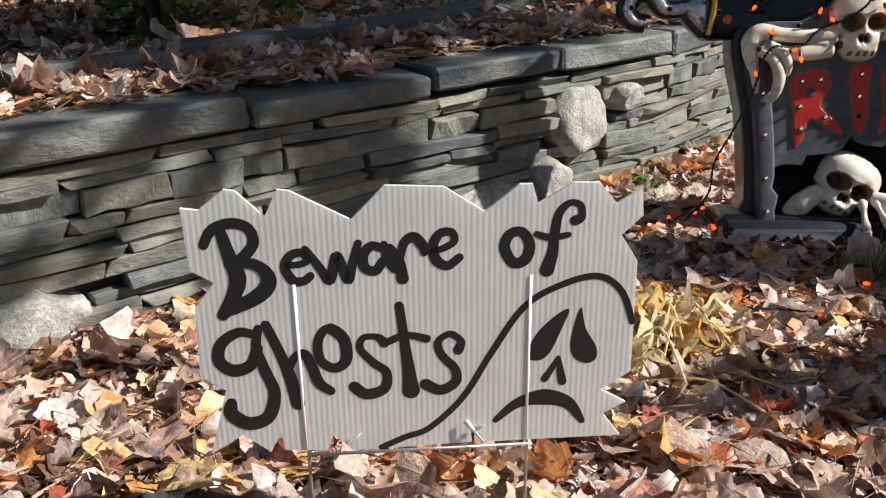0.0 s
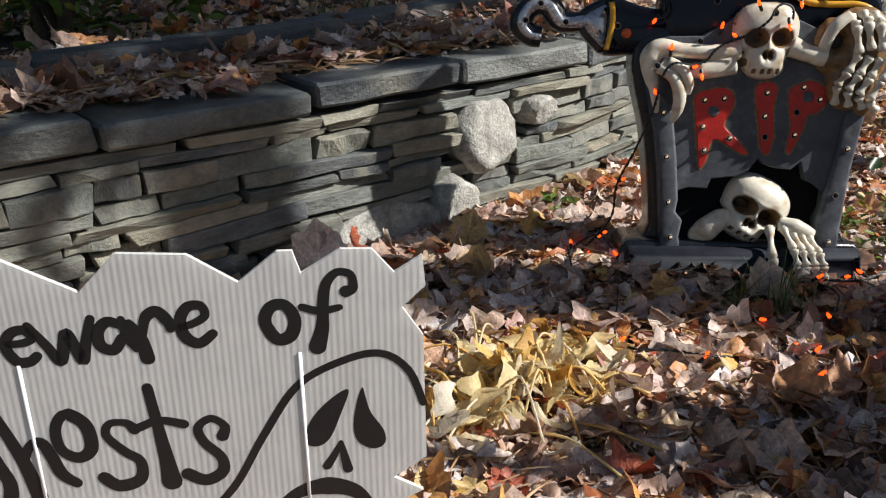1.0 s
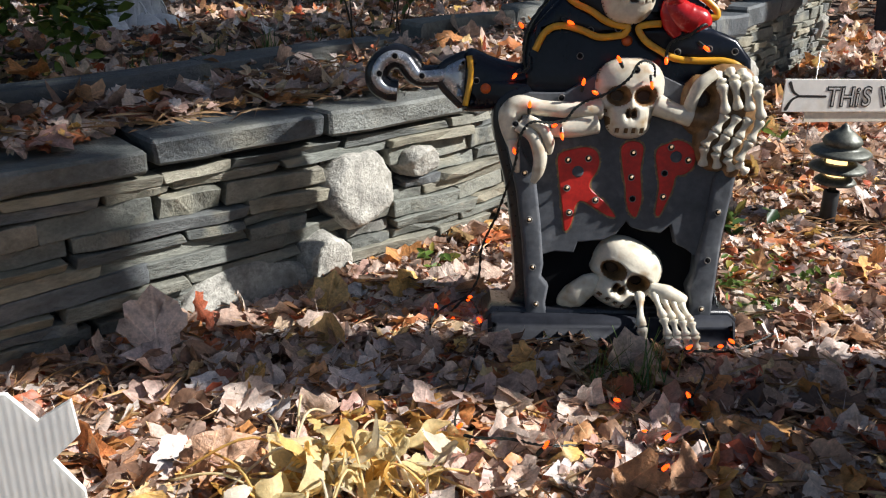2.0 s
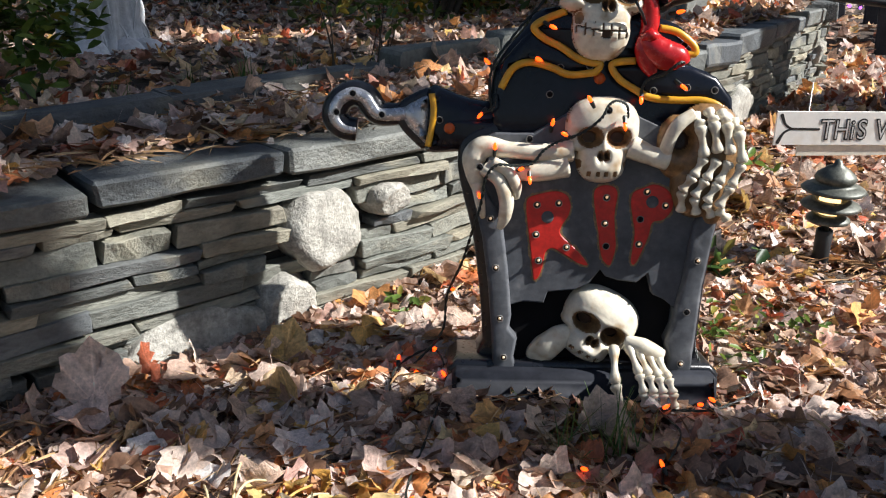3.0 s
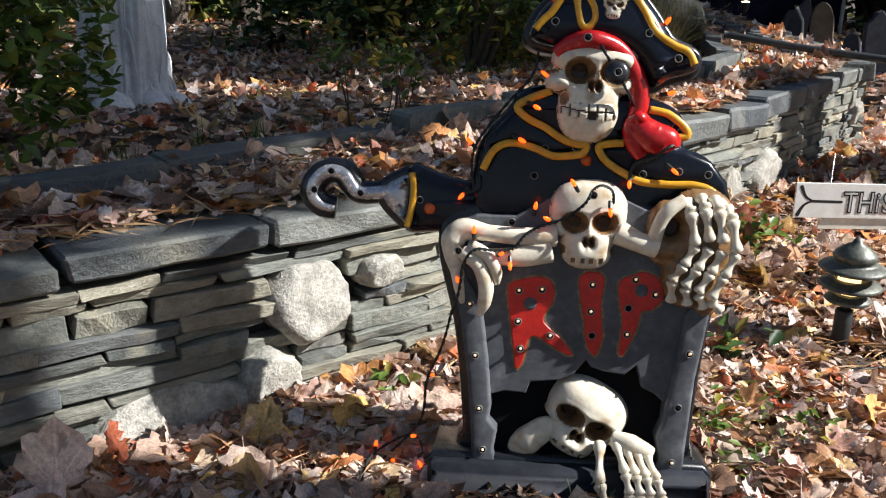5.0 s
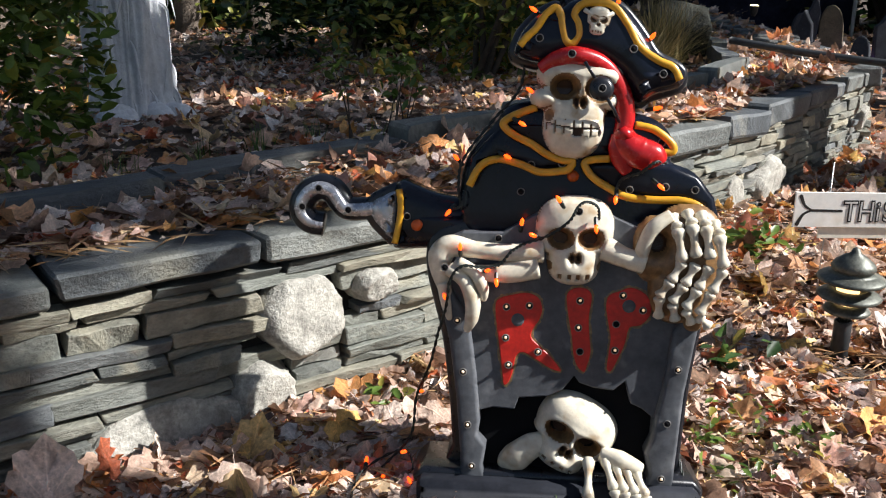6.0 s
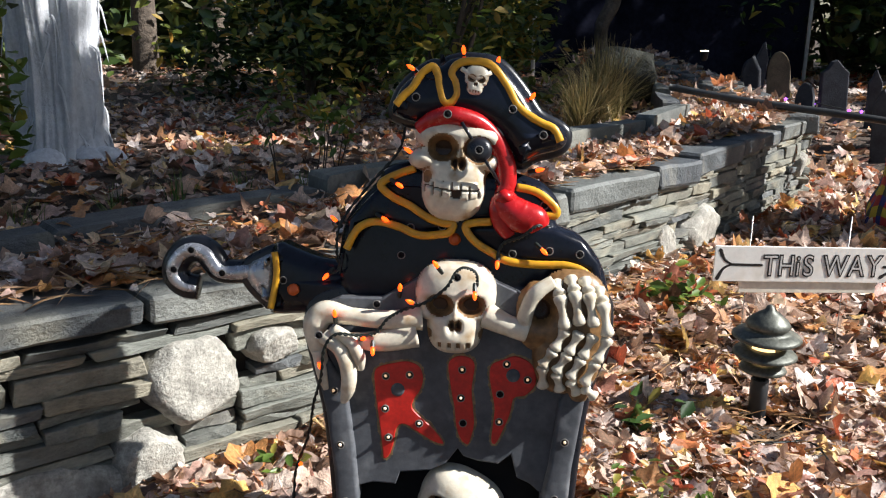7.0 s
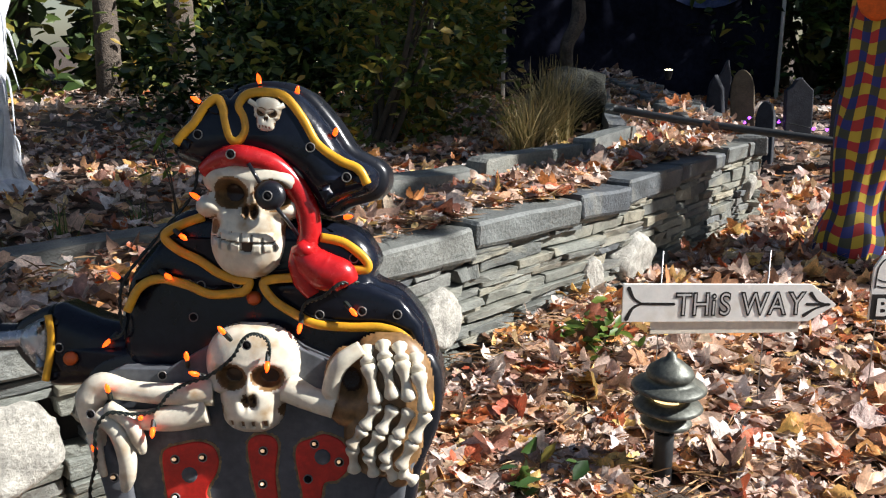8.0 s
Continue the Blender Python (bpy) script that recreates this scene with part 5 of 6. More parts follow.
def cloth_leg(h, r0, r1, seed, lean):
    """A baggy, creased trouser leg with checks laid round it."""
    bm = bmesh.new()
    uvl = bm.loops.layers.uv.new("UVMap")
    n, k = 40, 56
    grid = []
    for i in range(k + 1):
        t = i / k
        r = r0 + (r1 - r0) * t
        r *= 1 + 0.10 * math.sin(t * 21 + seed) * (1 - t) + (0.18 * math.exp(-((t - 0.06) / 0.05) ** 2))
        row = []
        for j in range(n):
            a = 2 * math.pi * j / n
            f = 1 + 0.10 * math.sin(3 * a + t * 9 + seed) + 0.05 * math.sin(7 * a - t * 14)
            row.append(bm.verts.new((lean * t + r * f * math.cos(a), r * f * 0.8 * math.sin(a), h * t + 0.012 * math.sin(5 * a + t * 30))))
        grid.append(row)
    for i in range(k):
        for j in range(n):
            f = bm.faces.new((grid[i][j], grid[i][(j + 1) % n], grid[i + 1][(j + 1) % n], grid[i + 1][j]))
            for loop, (u, v) in zip(f.loops, ((j, i), (j + 1, i), (j + 1, i + 1), (j, i + 1))):
                loop[uvl].uv = (u / n * 20, v / k * h / 0.047)
    return bm


clown = thing("checkered_trousers_prop", pose(5.42, 1.68, 0.10, 0, 0, -38), "baggy trousers prop in red, yellow, blue and green checks", "costume prop")
part("trouser_leg", cloth_leg(1.75, 0.125, 0.16, 1.0, 0.13), M_check, clown)
part("orange_panel", cloth_leg(1.75, 0.12, 0.15, 4.0, 0.1), M_orange, clown, "orange cloth leg").matrix_local = pose(0.24, 0.02, -0.01)
bm = bmesh.new()
bmesh.ops.create_icosphere(bm, subdivisions=3, radius=0.09)
for v in bm.verts:
    v.co = Vector((v.co.x, v.co.y * 0.7, v.co.z * 1.3)) * (1 + 0.25 * noise.noise(v.co * 14))
part("orange_cuff", bm, M_orange, clown, "puffed orange cloth").matrix_local = pose(-0.02, -0.08, 1.19)

# black pipe reaching across the bed
pipe = new("pipe")
tagged(pipe, "long black plastic pipe lying across the raised bed", "pipe")
me = bpy.data.meshes.new("pipe")
bm = tube(bmesh.new(), spline([(5.36, 3.02, 0.725), (5.55, 2.62, 0.665), (5.83, 2.0, 0.60), (6.05, 1.5, 0.53), (6.2, 1.15, 0.42), (6.3, 0.9, 0.12)], 8), 0.021, 10)
bm.to_mesh(me)
bm.free()
me.shade_smooth()
me.materials.append(M_post)
bpy.data.objects.remove(pipe)
pipe = tagged(new("pipe", me), "long black plastic pipe lying across the raised bed", "pipe")

# graveyard props beyond the bed
M_foam = mat("grey_foam_stone", (0.045, 0.048, 0.056), 0.8, spec=0.2, vary=0.3, scale=8, bump=0.4)
M_foam2 = mat("brown_foam_stone", (0.13, 0.10, 0.06), 0.8, vary=0.35, scale=8, bump=0.4)


def headstone(x, y, w, h, kind, turn, material, label):
    z = float(land_z(np.array([x]), np.array([y]))[0]) - 0.02
    w, h = w * 0.72, h * 0.9
    if kind == "round":
        out = [(-w / 2, 0), (-w / 2, h * 0.7)] + [(-w / 2 * math.cos(a), h * 0.7 + h * 0.3 * math.sin(a)) for a in (math.pi * i / 10 for i in range(1, 10))] + [(w / 2, h * 0.7), (w / 2, 0)]
    else:
        out = [(-w / 2, 0), (-w / 2, h * 0.8), (-w * 0.3, h * 0.86), (-w * 0.12, h * 0.97), (w * 0.05, h), (w * 0.3, h * 0.88), (w / 2, h * 0.8), (w / 2, 0)]
    ob = new("headstone_prop", None)
    bpy.data.objects.remove(ob)
    bm = plate(bmesh.new(), out, -0.04, 0.04, 0.012)
    me = bpy.data.meshes.new("headstone_prop")
    bmesh.ops.recalc_face_normals(bm, faces=bm.faces[:])
    bm.to_mesh(me)
    bm.free()
    me.materials.append(material)
    ob = new("headstone_prop", me)
    ob.matrix_world = pose(x, y, z, random.Random(x).uniform(-5, 5), random.Random(y).uniform(-5, 5), turn)
    return tagged(ob, label, "tombstone", group="headstone props in the yard")


for x, y, w, h, kind, turn, m, lab in ((8.70, 4.48, 0.17, 0.72, "peak", -75, M_foam, "narrow grey foam headstone prop with a pointed top"), (8.98, 4.40, 0.30, 0.76, "round", -60, M_foam2, "mossy brown rounded headstone prop"),
                                       (8.86, 4.62, 0.16, 0.86, "peak", -50, M_foam, "tall dark grey headstone prop"), (9.25, 4.00, 0.34, 0.66, "peak", -45, M_foam, "wide grey headstone prop with a peaked top"),
                                       (7.9, 3.55, 0.20, 0.58, "round", -70, M_foam, "dark rounded headstone prop"), (9.10, 3.55, 0.16, 0.60, "peak", -60, M_foam, "narrow dark headstone prop"),
                                       (7.55, 2.75, 0.18, 0.60, "peak", -65, M_foam, "dark pointed headstone prop"), (9.7, 5.2, 0.22, 0.6, "round", -50, M_foam, "small grey rounded headstone prop")):
    headstone(x, y, w, h, kind, turn, m, lab)
M_purple = mat("lit_purple_bulb", (0.3, 0.05, 0.6), 0.3, emit=(0.35, 0.06, 1.0), power=3.0)
purple = thing("purple_string_lights", pose(0, 0, 0), "string of small lit purple bulbs on the yard", "string lights")
pr = random.Random(5)
pts = []
for i in range(16):
    x, y = 8.6 + i * 0.13, 4.1 - i * 0.05 + pr.uniform(-.25, .25)
    pts.append((x, y, 0.30 + pr.uniform(0.0, 0.16)))
part("cord", tube(bmesh.new(), spline(pts, 4), 0.004, 5), M_cord, purple)
for p in pts:
    b = bmesh.new()
    bmesh.ops.create_icosphere(b, subdivisions=1, radius=0.016)
    part("bulb", b, M_purple, purple).location = p
spot = thing("ground_spotlight", pose(9.0, 5.3, float(cap_z(9.0)) - 0.03), "small lit ground spotlight beside the bed", "lamp")
part("housing", lathe(bmesh.new(), [(0.02, 0), (0.035, 0.03), (0.045, 0.09), (0.05, 0.1)], 14), M_post, spot)
part("lens", lathe(bmesh.new(), [(0.04, 0.10), (0.04, 0.106), (0.01, 0.11)], 14), mat("lit_spot_lens", (1, 0.9, 0.7), 0.2, emit=(1.0, 0.8, 0.5), power=6.0), spot, "lit lens")

# black cloth screen with a painted moon on a pole frame
M_blackcloth = mat("black_backdrop_cloth", (0.011, 0.012, 0.021), 0.95, spec=0.0, vary=0.5, scale=1.2, fine=14)
M_pole = mat("white_pole", (0.62, 0.62, 0.60), 0.4, vary=0.1)
M_moon = mat("printed_blue_moon", (0.06, 0.08, 0.17), 0.9, spec=0.0, vary=0.5, scale=3.0, fine=14)
screen = thing("night_sky_screen", Matrix.Translation((10.65, 9.45, 0.25)) @ Matrix.Rotation(math.atan2(6.9 - 9.46, 13.83 - 10.64), 4, "Z"), "tall black cloth screen printed with a blue moon on white poles", "screen")
bm = bmesh.new()
cols, rws = 60, 20
G = [[bm.verts.new((4.1 * i / cols, 0.010 * math.sin(i * 1.1) + 0.02 * math.sin(i * 0.37 + j * 0.3), 0.05 + 4.2 * j / rws)) for i in range(cols + 1)] for j in range(rws + 1)]
for j in range(rws):
    for i in range(cols):
        bm.faces.new((G[j][i], G[j][i + 1], G[j + 1][i + 1], G[j + 1][i]))
cloth = part("cloth", bm, M_blackcloth, screen, "black cloth")
moon = bmesh.new()
fill(moon, [moon.verts.new((2.95 + 0.95 * math.cos(a), -0.10, 2.35 + 0.95 * math.sin(a))) for a in (2 * math.pi * i / 40 for i in range(40))])
part("printed_moon", moon, M_moon, screen, "printed blue moon", smooth=False)
for x in (0.0, 4.1):
    part("pole", tube(bmesh.new(), [(x, -0.12, -0.3), (x, -0.12, 4.4)], 0.03, 8), M_pole, screen, "white pole")
part("crossbar", tube(bmesh.new(), [(0, -0.12, 4.35), (4.1, -0.12, 4.35)], 0.03, 8), M_pole, screen)
dead = new("dead_branch_prop")
bpy.data.objects.remove(dead)
bm = tube(bmesh.new(), spline([(9.2, 6.9, 0.55), (9.25, 6.9, 0.8), (9.18, 6.85, 1.1), (9.3, 6.8, 1.4), (9.22, 6.8, 1.9)], 6), radii([0.10, 0.07, 0.08, 0.09, 0.05], 25), 8)
tube(bm, spline([(9.2, 6.9, 0.6), (9.05, 6.8, 0.56), (8.95, 6.75, 0.5)], 5), radii([0.06, 0.02], 11), 7)
tube(bm, spline([(9.2, 6.9, 0.6), (9.3, 6.7, 0.56), (9.36, 6.6, 0.5)], 5), radii([0.06, 0.02], 11), 7)
M_bark = mat("grey_bark", (0.11, 0.085, 0.065), 0.9, vary=0.4, scale=8, fine=40, bump=0.9, depth=0.03)
me = bpy.data.meshes.new("stump_prop")
bm.to_mesh(me)
bm.free()
me.materials.append(M_bark)
tagged(new("tree_stump_prop", me), "gnarled dark stump prop standing before the black screen", "prop")


# plants and trees
def blade(w=0.3, fold=0.1):
    v = np.array([(0, -0.5, 0), (w, -0.12, fold), (w * 0.8, 0.25, fold * 0.5), (0, 0.55, -0.08), (-w * 0.8, 0.25, fold * 0.5), (-w, -0.12, fold)])
    return v, np.array([(0, 1, 2), (0, 2, 3), (0, 3, 4), (0, 4, 5)])


GREEN = [(0, (0.012, 0.028, 0.008)), (0.4, (0.03, 0.065, 0.016)), (0.75, (0.055, 0.10, 0.022)), (0.93, (0.10, 0.14, 0.03)), (1.0, (0.24, 0.19, 0.04))]
M_evergreen = mat("dark_evergreen_leaf", rough=0.32, stops=GREEN, pick="island", vary=0.2, translucent=0.15)
M_bright = mat("light_green_leaf", rough=0.4, stops=[(0, (0.05, 0.09, 0.015)), (0.5, (0.10, 0.17, 0.03)), (0.85, (0.17, 0.24, 0.045)), (1, (0.34, 0.28, 0.05))], pick="island", vary=0.2, translucent=0.35)
M_autumn = mat("yellowing_leaf", rough=0.45, stops=[(0, (0.05, 0.09, 0.02)), (0.5, (0.12, 0.16, 0.03)), (0.8, (0.30, 0.28, 0.05)), (1, (0.42, 0.24, 0.04))], pick="island", vary=0.2, translucent=0.4)
M_stem = mat("brown_stem", (0.07, 0.05, 0.035), 0.8, vary=0.3, scale=20)
M_straw = mat("dry_straw_grass", rough=0.6, stops=[(0, (0.10, 0.10, 0.03)), (0.4, (0.25, 0.20, 0.08)), (1, (0.45, 0.35, 0.17))], pick="island", vary=0.15, translucent=0.2)
M_grass = mat("green_grass", rough=0.5, stops=[(0, (0.04, 0.09, 0.02)), (0.6, (0.09, 0.17, 0.03)), (1, (0.26, 0.26, 0.07))], pick="island", vary=0.15, translucent=0.25)
BLADES = [blade(0.24, 0.08), blade(0.3, 0.14), blade(0.2, 0.05)]


def foliage(parent, centre, radius, n, size, seed, material, hollow=0.55, low=-0.6, name="crown", lobes=9):
    """A crown of many leaves gathered round several uneven lobes."""
    r = np.random.default_rng(seed)
    L = r.normal(0, 0.48, (lobes, 3))
    L[:, 2] = np.clip(L[:, 2], low, 0.8)
    pick = r.integers(0, lobes, n)
    d = r.normal(size=(n, 3))
    d /= np.linalg.norm(d, axis=1)[:, None]
    rad = (hollow + (1 - hollow) * r.random(n)) * r.uniform(0.34, 0.62, lobes)[pick]
    p = (L[pick] + d * rad[:, None]) * np.array(radius) + np.array(centre)
    keep = p[:, 2] > centre[2] + low * radius[2] * 1.5
    p = p[keep]
    ob = scatter(name, BLADES, p[:, 0], p[:, 1], p[:, 2], r.uniform(size * 0.6, size * 1.3, len(p)), 0.9, seed, material)
    ob.parent = parent
    del ob["kind"]
    return ob


def stems(parent, base, tips, r0, material=None, seed=0, name="stem"):
    r = random.Random(seed)
    for t in tips:
        b = Vector(base) + Vector((r.uniform(-.05, .05), r.uniform(-.05, .05), 0))
        t = Vector(t)
        mid = b.lerp(t, 0.5) + Vector((r.uniform(-.1, .1), r.uniform(-.1, .1), 0)) * (t - b).length * 0.5
        P = spline([b, mid, t], 6)
        part(name, tube(bmesh.new(), P, radii([r0, r0 * 0.7, r0 * 0.25], len(P)), 7), material or M_stem, parent)


def shrub(x, y, w, d, h, n, size, seed, material, label, z=None):
    z = float(land_z(np.array([x]), np.array([y]))[0]) if z is None else z
    s = thing("shrub", pose(x, y, z), label, "shrub")
    r = random.Random(seed)
    stems(s, (0, 0, -0.05), [(r.uniform(-.6, .6) * w, r.uniform(-.6, .6) * d, h * r.uniform(0.5, 0.95)) for _ in range(6)], 0.012 + 0.01 * h, seed=seed)
    foliage(s, (0, 0, h * 0.52), (w, d, h * 0.62), n, size, seed, material, lobes=14)
    return s


def tree(x, y, r, h, seed, label, crown=None, lean=(0, 0), bark=None, name="tree", aside=0.0):
    z = float(land_z(np.array([x]), np.array([y]))[0]) - 0.05
    t = thing(name, pose(x, y, z), label, "tree")
    rr = random.Random(seed)
    P = spline([(0, 0, 0), (lean[0] * 0.02 + rr.uniform(-.02, .02), 0, h * 0.33), (lean[0] * 0.35, lean[1] * 0.35, h * 0.66), (lean[0], lean[1], h)], 8)
    part("trunk", tube(bmesh.new(), P, radii([r * 1.35, r, r * 0.9, r * 0.75, r * 0.45], len(P)), 14), bark or M_bark, t)
    if crown:
        cz, cr, n, size, m = crown
        for i in range(6):
            a = rr.uniform(0, 6.28)
            b0 = Vector((lean[0] * 0.7, lean[1] * 0.7, min(h * 0.9, cz - cr[2] * 0.3)))
            tip = (b0.x + aside + math.cos(a) * cr[0] * 0.8, b0.y + math.sin(a) * cr[1] * 0.8, cz + rr.uniform(-.2, .6) * cr[2])
            stems(t, b0, [tip], r * 0.4, M_bark, seed + i, "limb")
        foliage(t, (lean[0] + aside, lean[1], cz), cr, n, size, seed, m, hollow=0.2, lobes=16, low=-0.9)
    return t


# evergreen shrub beside the kerb, with stems and glossy leaves
shrub(1.20, 3.12, 0.62, 0.46, 1.5, 6500, 0.062, 21, M_bright, "leafy evergreen shrub with light green leaves beside the kerb")
shrub(0.2, 3.9, 1.0, 0.7, 1.2, 2600, 0.08, 22, M_evergreen, "dark evergreen shrub behind the bed")
# dark rhododendrons behind
shrub(5.7, 7.6, 0.85, 0.9, 1.9, 3800, 0.12, 23, M_evergreen, "large dark rhododendron at the edge of the woods")
shrub(6.9, 8.4, 1.1, 1.0, 2.4, 4200, 0.13, 24, M_evergreen, "dense dark rhododendron in shade")
shrub(5.3, 5.2, 0.95, 0.7, 1.7, 2600, 0.10, 26, M_autumn, "viburnum with broad green and yellowing leaves")
shrub(6.6, 6.2, 0.9, 0.8, 1.8, 2200, 0.10, 27, M_autumn, "leafy shrub turning yellow")
shrub(8.6, 9.4, 1.3, 1.0, 2.8, 3600, 0.14, 28, M_evergreen, "tall dark evergreen beside the black screen")
shrub(0.0, 7.5, 1.4, 0.9, 2.2, 3400, 0.13, 29, M_evergreen, "dense dark shrub under the trees")
shrub(15.5, 7.2, 2.2, 1.2, 3.4, 3200, 0.2, 30, M_evergreen, "dark evergreen thicket beyond the yard")
shrub(18.0, 4.6, 2.4, 1.4, 3.2, 3200, 0.2, 31, M_evergreen, "dark evergreen thicket beyond the yard")
for i, (x, y) in enumerate(((2.78, 2.98), (2.95, 2.92), (3.12, 3.1))):
    s = thing("sapling", pose(x, y, 0.36), "slender sapling with a few pale green leaves", "sapling")
    rr = random.Random(40 + i)
    tips = [(rr.uniform(-.07, .07), rr.uniform(-.07, .07), rr.uniform(0.22, 0.38)) for _ in range(3)]
    stems(s, (0, 0, 0), tips, 0.004, seed=i)
    for t in tips:
        foliage(s, t, (0.07, 0.07, 0.09), 9, 0.055, 50 + i, M_bright, name="leaves", lobes=3)

# tree trunk wrapped in white gauze
M_gauze = mat("white_gauze", (0.84, 0.86, 0.90), 0.85, vary=0.15, scale=6, fine=50, translucent=0.3, bump=0.5, depth=0.02)
ghost = thing("gauze_wrapped_trunk", pose(2.40, 4.48, 0.27), "tree trunk wrapped in torn white cobweb gauze", "tree")
P = spline([(0, 0, -0.1), (0.02, 0, 0.5), (-0.02, 0, 1.2), (0.0, 0, 2.6)], 6)
part("trunk", tube(bmesh.new(), P, 0.13, 12), M_bark, ghost)
part("limb", tube(bmesh.new(), spline([(0, 0, 0.9), (0.28, -0.05, 1.35), (0.42, -0.05, 2.1)], 6), radii([0.05, 0.03], 13), 8), M_bark, ghost)
bm = bmesh.new()
nA, nZ = 140, 60
G = []
for j in range(nZ + 1):
    t = j / nZ
    row = []
    for i in range(nA):
        a = 2 * math.pi * i / nA
        r = 0.168 + 0.05 * math.exp(-((t) / 0.07) ** 2) + 0.05 * max(0, t - 0.4)
        r += 0.022 * noise.noise(Vector((math.cos(a) * 6, math.sin(a) * 6, t * 2))) + 0.03 * noise.noise(Vector((math.cos(a) * 11, math.sin(a) * 11, t * 2.5))) + 0.03 * noise.noise(Vector((math.cos(a) * 2, math.sin(a) * 2, t * 6)))
        row.append(bm.verts.new((r * math.cos(a) * 1.15, r * math.sin(a), -0.03 + 2.3 * t)))
    G.append(row)
for j in range(nZ):
    for i in range(nA):
        bm.faces.new((G[j][i], G[j][(i + 1) % nA], G[j + 1][(i + 1) % nA], G[j + 1][i]))
part("gauze", bm, M_gauze, ghost, "torn white gauze")
gr = random.Random(9)
for i in range(70):
    a, z0 = gr.uniform(0, 6.28), gr.uniform(0.1, 1.6)
    p0 = Vector((0.19 * math.cos(a), 0.17 * math.sin(a), z0))
    P = spline([p0, p0 * 1.12 + Vector((0.02, 0, -0.12)), p0 * 1.08 + Vector((gr.uniform(-.05, .07), 0, -gr.uniform(0.2, 0.5)))], 5)
    part("gauze_strand", tube(bmesh.new(), P, radii([0.003, 0.007, 0.001], len(P)), 5, 0.5), M_gauze, ghost)
part("gauze_web", tube(bmesh.new(), spline([(0.1, -0.05, 0.75), (0.26, -0.06, 1.25), (0.40, -0.06, 1.9)], 8), radii([0.05, 0.07, 0.05], 17), 10, 0.4), M_gauze, ghost)
for dx in (-0.14, 0.05, 0.16):
    bm = bmesh.new()
    bmesh.ops.create_icosphere(bm, subdivisions=3, radius=0.11)
    for v in bm.verts:
        v.co *= 1 + 0.3 * noise.noise(v.co * 9 + Vector((dx * 40, 0, 0)))
    part("gauze_tuft", bm, M_gauze, ghost, "bunched white gauze").location = (dx, -0.16, 0.06)

# mossy rock and ornamental grass on the bed
M_moss = mat("mossy_dark_rock", (0.02, 0.021, 0.014), 0.9, vary=0.5, scale=7, fine=50, bump=0.8, depth=0.03)
rock = bpy.data.meshes.new("rock")
bm = boulder_mesh(31, 0.46, 0.30, 0.25)
bm.to_mesh(rock)
bm.free()
rock.shade_smooth()
rock.materials.append(M_moss)
ob = tagged(new("mossy_rock", rock), "long dark mossy rock on the edge of the bed", "rock")
ob.matrix_world = pose(6.15, 4.02, 0.66, 0, 10, 44)


def tuft(x, y, z, n, h, spread, seed, material, label, name="grass_tuft", w=0.004):
    r = np.random.default_rng(seed)
    V, F = [], []
    for i in range(n):
        a, lean, hh = r.uniform(0, 6.283), abs(r.normal(0, spread)), h * r.uniform(0.5, 1.1)
        bx, by = r.normal(0, 0.02 + 0.05 * h, 2)
        o = len(V)
        for k in range(4):
            t = k / 3
            rr = lean * hh * (t * 0.5 + t * t * 0.8)
            ww = w * (1 - t) + 0.0004
            cx, cy, cz = bx + rr * math.cos(a), by + rr * math.sin(a), hh * (t - 0.25 * lean * t * t)
            V += [(cx - ww * math.sin(a), cy + ww * math.cos(a), cz), (cx + ww * math.sin(a), cy - ww * math.cos(a), cz)]
        F += [(o + 2 * k, o + 2 * k + 1, o + 2 * k + 3, o + 2 * k + 2) for k in range(3)]
    ob = new(name, mesh_of(name, V, F))
    ob.data.materials.append(material)
    ob.location = (x, y, z)
    return tagged(ob, label, "grass")


tuft(5.55, 3.68, 0.42, 620, 0.56, 0.5, 61, M_straw, "dry tawny clump of ornamental grass", w=0.004)
tuft(5.1, 3.45, 0.42, 300, 0.42, 0.6, 62, M_straw, "dry tawny clump of ornamental grass", w=0.005)
tuft(1.90, 0.80, 0.0, 46, 0.15, 0.5, 63, M_grass, "small green grass tuft among the leaves", w=0.0022)
tuft(1.80, 0.86, 0.0, 14, 0.12, 0.6, 64, M_grass, "thin green grass tuft among the leaves", w=0.002)
for i, (x, y) in enumerate(((2.1, 2.85), (2.35, 2.95), (2.7, 3.15), (2.9, 2.95), (1.8, 2.8))):
    tuft(x, y, float(land_z(np.array([x]), np.array([y]))[0]), 26, 0.14, 0.5, 70 + i, M_grass, "thin grass tuft behind the kerb", w=0.0028)


def low_plant(x, y, n, size, spread, seed, material, label, h=0.08):
    z = float(land_z(np.array([x]), np.array([y]))[0])
    s = thing("low_plant", pose(x, y, z), label, "plant")
    r = random.Random(seed)
    stems(s, (0, 0, -0.02), [(r.uniform(-spread, spread), r.uniform(-spread, spread), h * r.uniform(.5, 1)) for _ in range(7)], 0.003, seed=seed)
    foliage(s, (0, 0, h * 0.7), (spread, spread, h), n, size, seed, material, name="leaves", hollow=0.2, lobes=8)


low_plant(3.55, 1.56, 70, 0.055, 0.13, 81, M_bright, "low green leafy plant among the fallen leaves", 0.10)
low_plant(2.86, 1.18, 26, 0.06, 0.09, 82, M_evergreen, "small dark green seedling among the leaves")
low_plant(2.52, 0.86, 110, 0.026, 0.20, 83, M_bright, "patch of small bright green groundcover", 0.07)
low_plant(2.62, 1.02, 60, 0.026, 0.15, 84, M_autumn, "patch of small yellow green groundcover", 0.06)
low_plant(2.02, 1.52, 30, 0.035, 0.07, 85, M_bright, "small green weeds by the wall", 0.07)

